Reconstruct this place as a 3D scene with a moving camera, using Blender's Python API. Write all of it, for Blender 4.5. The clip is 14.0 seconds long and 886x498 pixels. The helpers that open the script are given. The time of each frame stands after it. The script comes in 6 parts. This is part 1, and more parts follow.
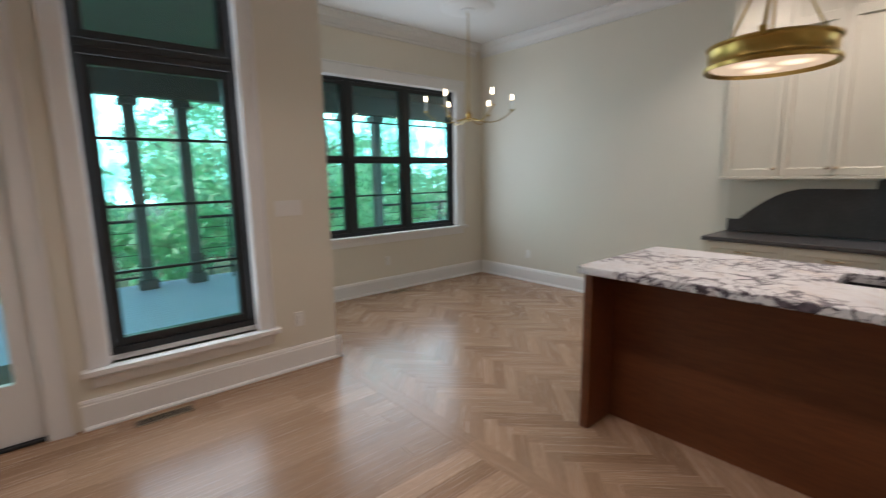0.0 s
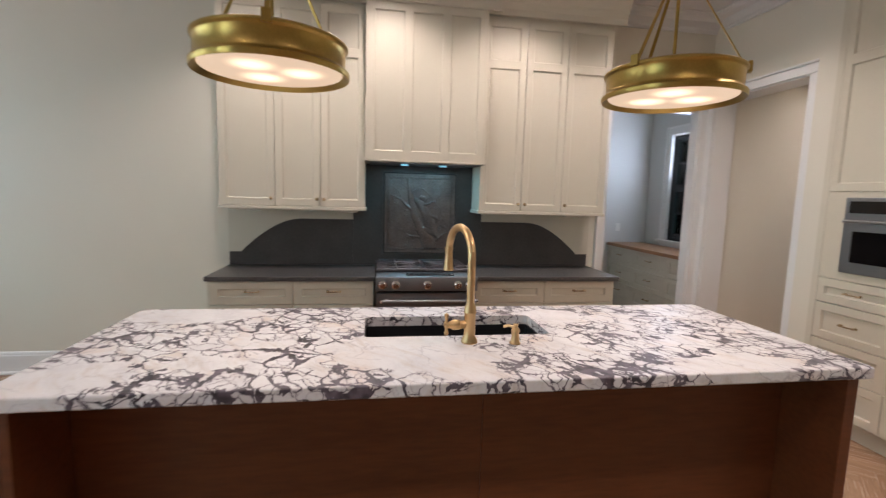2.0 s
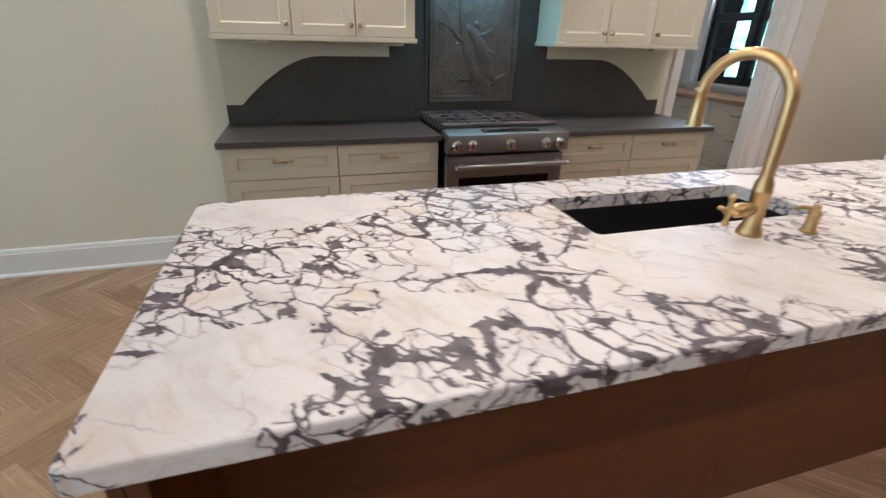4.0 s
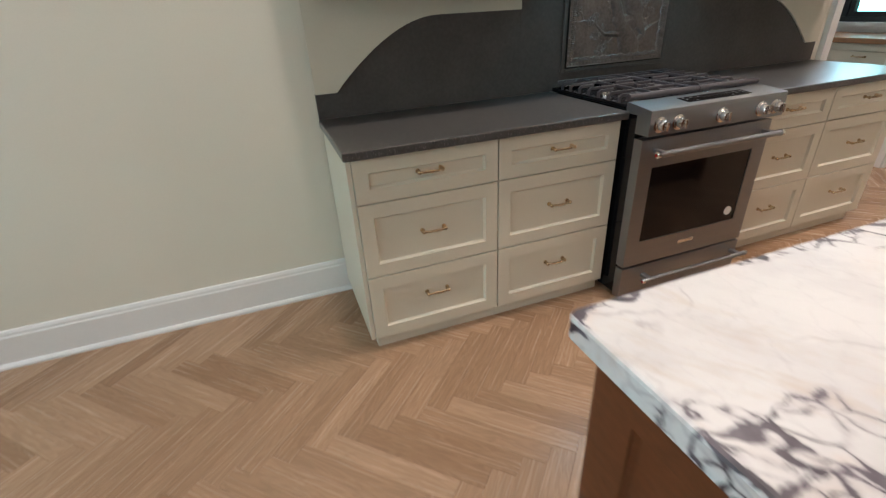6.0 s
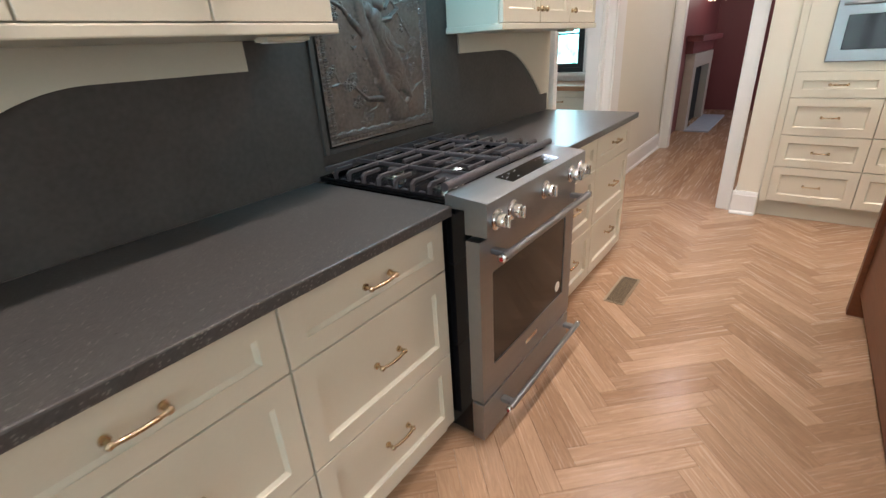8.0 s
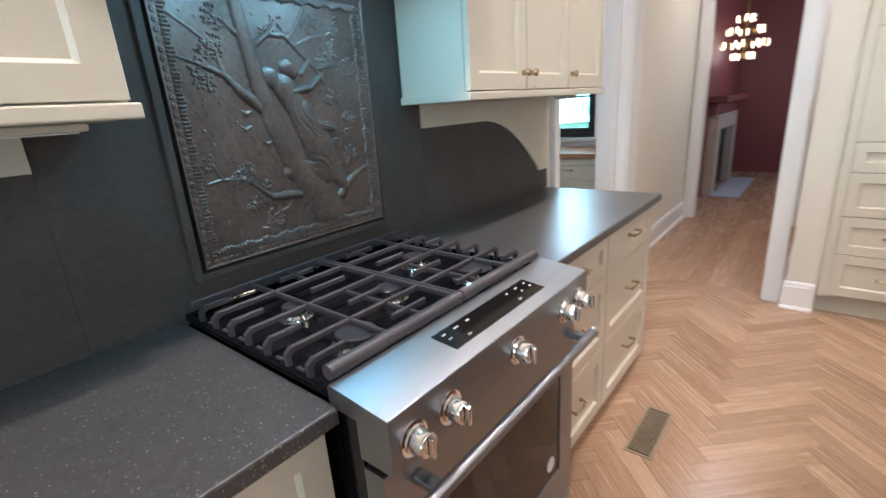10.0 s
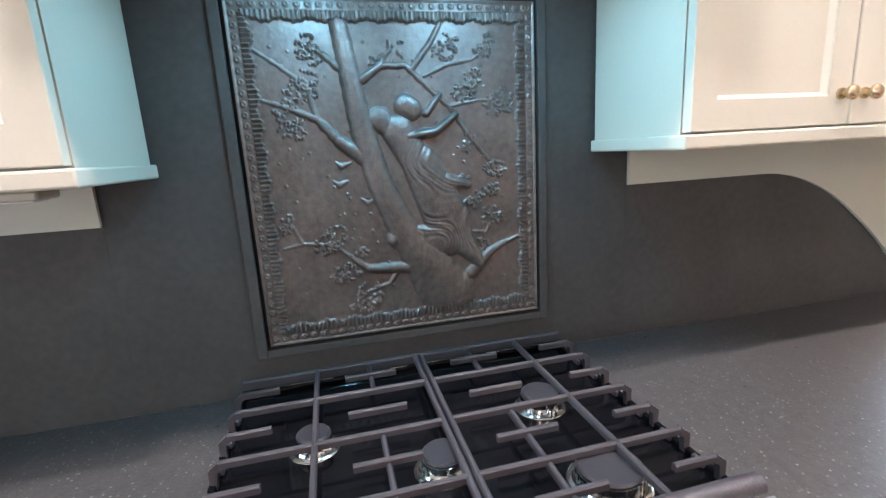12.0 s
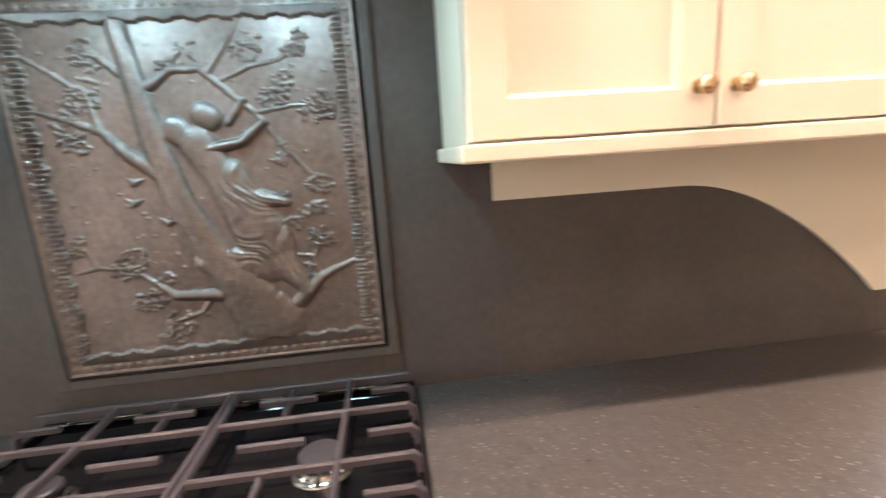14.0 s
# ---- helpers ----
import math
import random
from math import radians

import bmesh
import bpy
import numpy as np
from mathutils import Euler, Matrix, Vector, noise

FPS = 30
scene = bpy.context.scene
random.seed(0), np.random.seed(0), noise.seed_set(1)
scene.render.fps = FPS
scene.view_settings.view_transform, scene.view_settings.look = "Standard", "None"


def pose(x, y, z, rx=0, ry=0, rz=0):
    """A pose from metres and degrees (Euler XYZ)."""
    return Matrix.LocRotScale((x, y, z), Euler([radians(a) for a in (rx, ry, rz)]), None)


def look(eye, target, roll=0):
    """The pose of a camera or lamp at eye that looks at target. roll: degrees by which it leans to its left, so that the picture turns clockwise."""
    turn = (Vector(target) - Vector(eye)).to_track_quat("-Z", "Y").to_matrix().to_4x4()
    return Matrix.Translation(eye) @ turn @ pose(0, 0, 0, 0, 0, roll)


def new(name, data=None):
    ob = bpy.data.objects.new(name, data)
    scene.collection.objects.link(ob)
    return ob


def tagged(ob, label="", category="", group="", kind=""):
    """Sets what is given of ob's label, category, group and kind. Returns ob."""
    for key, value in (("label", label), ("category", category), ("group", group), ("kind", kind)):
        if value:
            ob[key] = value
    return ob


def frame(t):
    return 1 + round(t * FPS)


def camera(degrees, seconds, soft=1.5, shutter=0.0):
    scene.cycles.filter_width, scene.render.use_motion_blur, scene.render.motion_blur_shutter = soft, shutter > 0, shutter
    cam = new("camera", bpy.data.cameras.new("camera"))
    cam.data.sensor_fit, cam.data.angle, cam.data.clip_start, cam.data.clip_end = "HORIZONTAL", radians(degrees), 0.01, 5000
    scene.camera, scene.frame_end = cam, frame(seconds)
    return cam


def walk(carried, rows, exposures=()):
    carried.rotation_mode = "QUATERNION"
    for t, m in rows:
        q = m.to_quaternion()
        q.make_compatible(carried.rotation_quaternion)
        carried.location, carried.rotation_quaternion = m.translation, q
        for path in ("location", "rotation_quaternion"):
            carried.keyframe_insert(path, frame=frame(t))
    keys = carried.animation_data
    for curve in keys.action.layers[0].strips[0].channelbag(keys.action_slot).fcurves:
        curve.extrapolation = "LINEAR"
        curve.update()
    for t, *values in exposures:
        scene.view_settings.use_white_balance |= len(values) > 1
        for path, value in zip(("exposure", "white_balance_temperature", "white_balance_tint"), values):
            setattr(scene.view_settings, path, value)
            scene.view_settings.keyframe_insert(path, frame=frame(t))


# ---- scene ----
cam = camera(88.3, 14.0, 1.3, 0.4)
PATH = [
    (0, (0.36, 0.175, 1.498), (1.644, 1.675, 1.177), -0.9),
    (0.5, (0.635, 0.308, 1.491), (2.315, 1.355, 1.206), 0.2),
    (1, (0.83, 0.433, 1.524), (2.74, 0.976, 1.282), 0.9),
    (1.5, (1.065, 0.477, 1.539), (3.053, 0.537, 1.33), 1.4),
    (2, (1.258, 0.535, 1.558), (3.221, 0.229, 1.328), 1.6),
    (2.2, (1.343, 0.598, 1.532), (3.28, 0.173, 1.275), 1.8),
    (4.3, (2.27, 1.432, 1.411), (3.979, 0.9, 0.518), 1.1),
    (4.5, (2.357, 1.513, 1.38), (4.051, 0.977, 0.461), 0.8),
    (5, (2.647, 1.671, 1.345), (4.325, 1.16, 0.385), -0.7),
    (5.5, (2.927, 1.834, 1.342), (4.591, 1.29, 0.375), -1.6),
    (6, (3.19, 1.979, 1.361), (4.857, 1.394, 0.422), -3.2),
    (6.5, (3.505, 1.961, 1.368), (5.143, 1.241, 0.476), -4.4),
    (7, (3.744, 1.874, 1.367), (5.252, 0.886, 0.499), -4.4),
    (7.5, (3.96, 1.759, 1.371), (5.221, 0.467, 0.508), -3.8),
    (7.7, (3.987, 1.693, 1.364), (5.125, 0.29, 0.506), -3.5),
    (9.8, (4.238, 0.961, 1.389), (5.377, -0.565, 0.778), -3.8),
    (10, (4.222, 0.901, 1.402), (5.45, -0.562, 0.809), -3.9),
    (10.5, (4.261, 0.76, 1.411), (5.733, -0.484, 0.876), -3.7),
    (11, (4.389, 0.609, 1.429), (6.067, -0.365, 0.947), -3.5),
    (11.5, (4.435, 0.438, 1.423), (6.256, -0.261, 0.982), -3.4),
    (12, (4.416, 0.267, 1.439), (6.317, -0.189, 1.018), -3.2),
    (12.5, (4.461, 0.183, 1.429), (6.407, -0.065, 1.037), -3.2),
    (13, (4.522, 0.111, 1.426), (6.487, 0.019, 1.065), -3.3),
    (13.5, (4.503, -0.044, 1.433), (6.467, -0.081, 1.059), -3.6),
    (14, (4.478, -0.253, 1.432), (6.425, -0.465, 1.028), -3.9),
]
walk(cam, [(t, look(eye, target, roll)) for t, eye, target, roll in PATH], [(0, 0.15, 6060, 14), (2, 0.34, 6120, 16), (4.3, 0.40, 6030, 11), (5.5, 0.46, 6120, 11), (6.5, 0.67, 6230, 11), (7.5, 0.88, 6250, 13), (10, 0.98, 5750, 13), (11, 1.08, 5650, 14), (11.5, 1.30, 5620, 14), (12.5, 1.64, 6000, 19), (13.2, 1.74, 6350, 21), (14, 1.88, 7700, 30)])

# ---- world, sun, lamps ----
world = bpy.data.worlds.new("World")
scene.world = world
world.use_nodes = True
wn = world.node_tree.nodes
sky = wn.new("ShaderNodeTexSky")
sky.sky_type = "NISHITA"
sky.sun_disc = False
sky.sun_elevation = radians(49)
sky.sun_rotation = radians(243)
wn["Background"].inputs["Strength"].default_value = 0.15
world.node_tree.links.new(sky.outputs[0], wn["Background"].inputs[0])


def lamp(name, kind, energy, colour, m, **kw):
    data = bpy.data.lights.new(name, kind)
    data.energy, data.color = energy, colour
    for k, v in kw.items():
        if k == "spot":
            data.spot_size, data.spot_blend = radians(v), 0.8
        elif k == "size":
            if kind == "AREA":
                data.shape, data.size = "DISK", v
            else:
                data.shadow_soft_size = v
        elif k == "rect":
            data.shape, data.size, data.size_y = "RECTANGLE", v[0], v[1]
        elif k == "angle":
            data.angle = radians(v)
    ob = new(name, data)
    ob.matrix_world = m
    return ob


WARM, WARMER, COOL = (1.0, 0.87, 0.77), (1.0, 0.80, 0.62), (0.33, 0.79, 1.0)
lamp("sun", "SUN", 5.0, (1.0, 0.94, 0.84), look((0, 0, 30), (7, 3.5, 21)), angle=0.6)
# the last one is unseen, added to brighten the tower and hall header
CANS = [(4.58, 1.50), (4.58, 0.42), (4.58, -0.68), (4.58, -1.85), (1.3, 1.9), (1.3, -0.4), (1.3, -2.4), (-1.4, 1.9), (-1.4, -0.9), (4.6, -4.2), (3.0, -1.9)]
for cx, cy in CANS:
    lamp("can_lamp", "SPOT", 56, WARM, pose(cx, cy, 3.30), spot=125, size=0.06)
PENDANTS = [(3.10, 0.908, 68), (3.10, -0.717, 116.5)]
for px, py, _ in PENDANTS:
    lamp("pendant_lamp", "AREA", 3, WARMER, pose(px, py, 1.965), size=0.46)
for hy in (0.27, -0.06):
    lamp("hood_lamp", "AREA", 1.05, COOL, pose(5.20, hy, 1.806), size=0.07)
# area lamps added in the openings of the three outer windows for sky light
lamp("nook_sky", "AREA", 34, (0.80, 0.93, 1.0), pose(3.65, 5.235, 1.71, -90, 0, 0), rect=(2.45, 1.80))
lamp("front_sky", "AREA", 19, (0.80, 0.93, 1.0), pose(0.99, 3.650, 1.62, -90, 0, 0), rect=(0.86, 2.3))
lamp("pantry_sky", "AREA", 23, (0.74, 0.85, 1.0), pose(6.63, -3.675, 2.20, 90, 0, 0), rect=(1.2, 0.55))
# fill lamps added in the red room: no window or fixture stands at them
lamp("red_room_fill", "AREA", 13, (0.85, 0.90, 1.0), pose(3.2, -7.0, 1.7, 90, 0, -90), rect=(1.8, 1.8))
lamp("far_room_lamp", "POINT", 2.5, WARM, pose(5.1, -7.2, 1.9), size=0.15)

# ---- materials ----
def material(name, colour, rough=0.5, metal=0.0, var=0.06, scale=6.0, fine=90.0, bump=0.05, coat=0.0, grain=None, island=0.0, obj=0.0, spec=0.5):
    """Principled material with two scales of variation; grain stretches the noise along an axis."""
    m = bpy.data.materials.new(name)
    m.use_nodes = True
    nt = m.node_tree
    n, l = nt.nodes, nt.links
    b = n["Principled BSDF"]
    b.inputs["Roughness"].default_value, b.inputs["Metallic"].default_value = rough, metal
    b.inputs["Coat Weight"].default_value = coat
    b.inputs["Specular IOR Level"].default_value = spec
    b.inputs["Coat Roughness"].default_value = 0.12
    tc = n.new("ShaderNodeTexCoord")
    mp = n.new("ShaderNodeMapping")
    mp.inputs["Scale"].default_value = grain or (1, 1, 1)
    l.new(tc.outputs["Object"], mp.inputs[0])
    big, small = n.new("ShaderNodeTexNoise"), n.new("ShaderNodeTexNoise")
    big.inputs["Scale"].default_value, small.inputs["Scale"].default_value = scale, fine
    big.inputs["Detail"].default_value, small.inputs["Detail"].default_value = 3, 4
    l.new(mp.outputs[0], big.inputs["Vector"])
    l.new(mp.outputs[0], small.inputs["Vector"])
    add = n.new("ShaderNodeMath")
    add.operation = "ADD"
    l.new(big.outputs["Fac"], add.inputs[0])
    l.new(small.outputs["Fac"], add.inputs[1])
    ramp = n.new("ShaderNodeMapRange")
    ramp.inputs["From Min"].default_value, ramp.inputs["From Max"].default_value = 0.6, 1.4
    ramp.inputs["To Min"].default_value, ramp.inputs["To Max"].default_value = 1 - var, 1 + var
    l.new(add.outputs[0], ramp.inputs[0])
    value = ramp.outputs[0]
    if island or obj:
        rnd = n.new("ShaderNodeNewGeometry").outputs["Random Per Island"] if island else n.new("ShaderNodeObjectInfo").outputs["Random"]
        amount = island or obj
        r2 = n.new("ShaderNodeMapRange")
        r2.inputs["To Min"].default_value, r2.inputs["To Max"].default_value = 1 - amount, 1 + amount
        l.new(rnd, r2.inputs[0])
        mul = n.new("ShaderNodeMath")
        mul.operation = "MULTIPLY"
        l.new(value, mul.inputs[0])
        l.new(r2.outputs[0], mul.inputs[1])
        value = mul.outputs[0]
    mix = n.new("ShaderNodeVectorMath")
    mix.operation = "SCALE"
    mix.inputs[0].default_value = colour
    l.new(value, mix.inputs["Scale"])
    l.new(mix.outputs[0], b.inputs["Base Color"])
    if bump:
        bp = n.new("ShaderNodeBump")
        bp.inputs["Strength"].default_value, bp.inputs["Distance"].default_value = bump, 0.01
        l.new(small.outputs["Fac"], bp.inputs["Height"])
        l.new(bp.outputs[0], b.inputs["Normal"])
    rr = n.new("ShaderNodeMapRange")
    rr.inputs["To Min"].default_value, rr.inputs["To Max"].default_value = max(rough - 0.07, 0.02), min(rough + 0.07, 1)
    l.new(big.outputs["Fac"], rr.inputs[0])
    l.new(rr.outputs[0], b.inputs["Roughness"])
    return m


def emitter(name, colour, strength):
    m = bpy.data.materials.new(name)
    m.use_nodes = True
    b = m.node_tree.nodes["Principled BSDF"]
    b.inputs["Base Color"].default_value = (*colour, 1)
    b.inputs["Emission Color"].default_value = (*colour, 1)
    b.inputs["Emission Strength"].default_value = strength
    b.inputs["Roughness"].default_value = 0.4
    return m


def clear_glass(name, rough=0.0, tint=(1, 1, 1)):
    """Thin pane: mostly clear, with a faint mirror sheen."""
    m = bpy.data.materials.new(name)
    m.use_nodes = True
    n, l = m.node_tree.nodes, m.node_tree.links
    n.remove(n["Principled BSDF"])
    tr, gl, mx, fr = n.new("ShaderNodeBsdfTransparent"), n.new("ShaderNodeBsdfGlossy"), n.new("ShaderNodeMixShader"), n.new("ShaderNodeFresnel")
    tr.inputs[0].default_value = (*tint, 1)
    gl.inputs["Roughness"].default_value = rough
    fr.inputs[0].default_value = 1.45
    l.new(fr.outputs[0], mx.inputs[0])
    l.new(tr.outputs[0], mx.inputs[1])
    l.new(gl.outputs[0], mx.inputs[2])
    l.new(mx.outputs[0], n["Material Output"].inputs[0])
    return m


def speckle(mat, colour, scale, size):
    """Small pale mineral flecks over a stone's colour."""
    n, l = mat.node_tree.nodes, mat.node_tree.links
    b = n["Principled BSDF"]
    old = b.inputs["Base Color"].links[0].from_socket
    tc, v = n.new("ShaderNodeTexCoord"), n.new("ShaderNodeTexVoronoi")
    v.inputs["Scale"].default_value = scale
    l.new(tc.outputs["Object"], v.inputs["Vector"])
    near = n.new("ShaderNodeMapRange")
    near.inputs[1].default_value, near.inputs[2].default_value, near.inputs[3].default_value, near.inputs[4].default_value = size, size * 2.6, 1.0, 0.0
    l.new(v.outputs["Distance"], near.inputs[0])
    pick = n.new("ShaderNodeSeparateColor")
    l.new(v.outputs["Color"], pick.inputs[0])
    few = n.new("ShaderNodeMath")
    few.operation = "POWER"
    few.inputs[1].default_value = 3.0
    l.new(pick.outputs[0], few.inputs[0])
    k = n.new("ShaderNodeMath")
    k.operation = "MULTIPLY"
    l.new(near.outputs[0], k.inputs[0])
    l.new(few.outputs[0], k.inputs[1])
    mix = n.new("ShaderNodeMixRGB")
    mix.inputs[2].default_value = (*colour, 1)
    l.new(k.outputs[0], mix.inputs[0])
    l.new(old, mix.inputs[1])
    l.new(mix.outputs[0], b.inputs["Base Color"])


def bulbs_behind_glass():
    """Frosted diffuser that glows, brightest below its three bulbs."""
    m = emitter("pendant_diffuser", (1.0, 0.72, 0.46), 1.0)
    n, l = m.node_tree.nodes, m.node_tree.links
    tc = n.new("ShaderNodeTexCoord")
    total = None
    for k in range(3):
        a = radians(30 + 120 * k)
        d = n.new("ShaderNodeVectorMath")
        d.operation = "DISTANCE"
        d.inputs[1].default_value = (0.105 * math.cos(a), 0.105 * math.sin(a), 0.012)
        l.new(tc.outputs["Object"], d.inputs[0])
        r = n.new("ShaderNodeMapRange")
        r.interpolation_type = "SMOOTHERSTEP"
        r.inputs[1].default_value, r.inputs[2].default_value, r.inputs[3].default_value, r.inputs[4].default_value = 0.0, 0.115, 1.0, 0.0
        l.new(d.outputs["Value"], r.inputs[0])
        if total is None:
            total = r.outputs[0]
        else:
            s = n.new("ShaderNodeMath")
            l.new(total, s.inputs[0])
            l.new(r.outputs[0], s.inputs[1])
            total = s.outputs[0]
    s = n.new("ShaderNodeMath")
    s.inputs[1].default_value = 0.56
    l.new(total, s.inputs[0])
    l.new(s.outputs[0], n["Principled BSDF"].inputs["Emission Strength"])
    n["Principled BSDF"].inputs["Base Color"].default_value = (0.25, 0.22, 0.18, 1)
    return m


WALL = material("wall_paint", (0.695, 0.650, 0.552), 0.55, var=0.025, scale=1.5, fine=160, bump=0.04)
TRIM = material("trim_paint", (0.76, 0.745, 0.725), 0.35, var=0.02, scale=3, fine=60, bump=0.02)
CEIL = material("ceiling_paint", (0.70, 0.68, 0.655), 0.7, var=0.02, scale=2, fine=140, bump=0.03)
CAB = material("cabinet_paint", (0.605, 0.558, 0.452), 0.32, var=0.025, scale=4, fine=120, bump=0.02)
PANTRY = material("pantry_paint", (0.60, 0.59, 0.56), 0.5, var=0.02, scale=2, fine=120, bump=0.03)
RED = material("red_paint", (0.17, 0.042, 0.040), 0.5, var=0.06, scale=2, fine=80, bump=0.03)
STONE = material("soapstone", (0.076, 0.068, 0.063), 0.46, var=0.20, scale=5, fine=60, bump=0.03, spec=0.18)
HONED = material("leathered_granite", (0.061, 0.057, 0.055), 0.31, var=0.32, scale=45, fine=240, bump=0.08, spec=0.42)
speckle(HONED, (0.30, 0.285, 0.26), 120.0, 0.12)
speckle(STONE, (0.11, 0.10, 0.085), 60.0, 0.07)
STEEL = material("brushed_steel", (0.31, 0.32, 0.335), 0.40, 1.0, var=0.05, scale=3, fine=50, bump=0.03, grain=(1, 0.06, 1))
CHROME = material("chrome", (0.75, 0.74, 0.72), 0.10, 1.0, var=0.02, bump=0)
IRON = material("cast_iron", (0.058, 0.051, 0.056), 0.38, 0.1, var=0.2, scale=20, fine=260, bump=0.15)
ENAMEL = material("black_enamel", (0.004, 0.004, 0.005), 0.09, var=0.1, bump=0, spec=0.4)
BLACKGLASS = material("oven_glass", (0.006, 0.005, 0.005), 0.06, var=0.1, bump=0, spec=0.3)
BRASS = material("aged_brass", (0.44, 0.30, 0.085), 0.32, 1.0, var=0.12, scale=9, fine=120, bump=0.03)
FAUCETBRASS = material("satin_brass", (0.60, 0.41, 0.21), 0.36, 1.0, var=0.05, scale=9, fine=150, bump=0.02)
PULLS = material("pull_bronze", (0.54, 0.42, 0.27), 0.27, 1.0, var=0.08, bump=0.02)
BLACKFRAME = material("black_window_frame", (0.012, 0.014, 0.016), 0.4, var=0.1, bump=0.02)
BRONZE = material("fireback_iron", (0.175, 0.145, 0.130), 0.42, 0.72, var=0.35, scale=9, fine=70, bump=0.12)
SINK = material("black_sink", (0.012, 0.012, 0.014), 0.35, var=0.2, fine=220, bump=0.05)
WALNUT = material("stained_wood", (0.118, 0.036, 0.012), 0.42, var=0.28, scale=3.5, fine=38, bump=0.03, grain=(1, 0.22, 1.6), spec=0.35)
BUTCHER = material("butcher_block", (0.34, 0.17, 0.08), 0.4, var=0.2, scale=5, fine=40, bump=0.03, grain=(0.1, 1, 1))
GAP = material("floor_gap", (0.11, 0.06, 0.035), 0.7, var=0.2, bump=0)
DIFFUSER = bulbs_behind_glass()
BULB = emitter("bulb_glow", (1.0, 0.78, 0.50), 10.0)
CANGLOW = emitter("can_glow", (1.0, 0.86, 0.66), 9.0)
PLATE = material("switch_plate", (0.76, 0.74, 0.70), 0.35, var=0.01, bump=0)
VENTMETAL = material("bronze_vent", (0.30, 0.23, 0.15), 0.45, 0.6, var=0.15, bump=0.03)
GLASS = clear_glass("window_glass")
DECK = material("deck_board", (0.62, 0.63, 0.80), 0.6, var=0.1, scale=4, fine=50, bump=0.05)
PORCHPAINT = material("porch_post_paint", (0.09, 0.085, 0.08), 0.5, var=0.1, bump=0.03)
BARK = material("bark", (0.20, 0.17, 0.14), 0.9, var=0.4, scale=6, fine=40, bump=0.6, grain=(1, 1, 0.2))
LEAF = material("leaf", (0.10, 0.27, 0.13), 0.45, var=0.3, scale=1.2, fine=20, bump=0, island=0.75)
lt = LEAF.node_tree
trans, mixs = lt.nodes.new("ShaderNodeBsdfTranslucent"), lt.nodes.new("ShaderNodeMixShader")
trans.inputs[0].default_value = (0.48, 0.88, 0.62, 1)
mixs.inputs[0].default_value = 0.65
lt.links.new(lt.nodes["Principled BSDF"].outputs[0], mixs.inputs[1])
lt.links.new(trans.outputs[0], mixs.inputs[2])
lt.links.new(mixs.outputs[0], lt.nodes["Material Output"].inputs[0])
GROUND = material("forest_floor", (0.035, 0.065, 0.030), 0.95, var=0.5, scale=0.7, fine=9, bump=0.6)
LIMESTONE = material("mantel_stone", (0.40, 0.34, 0.28), 0.5, var=0.1, bump=0.05)
# near-black for the firebox, the register wells and the fireback's painted gap shade
SOOT_SHADE = material("soot_and_shade", (0.012, 0.011, 0.010), 0.9, var=0.2, bump=0.1)
CRYSTAL = emitter("crystal_glow", (1.0, 0.80, 0.52), 2.2)
BLUERUG = material("pale_rug", (0.30, 0.32, 0.37), 0.9, var=0.15, scale=8, fine=90, bump=0.3)


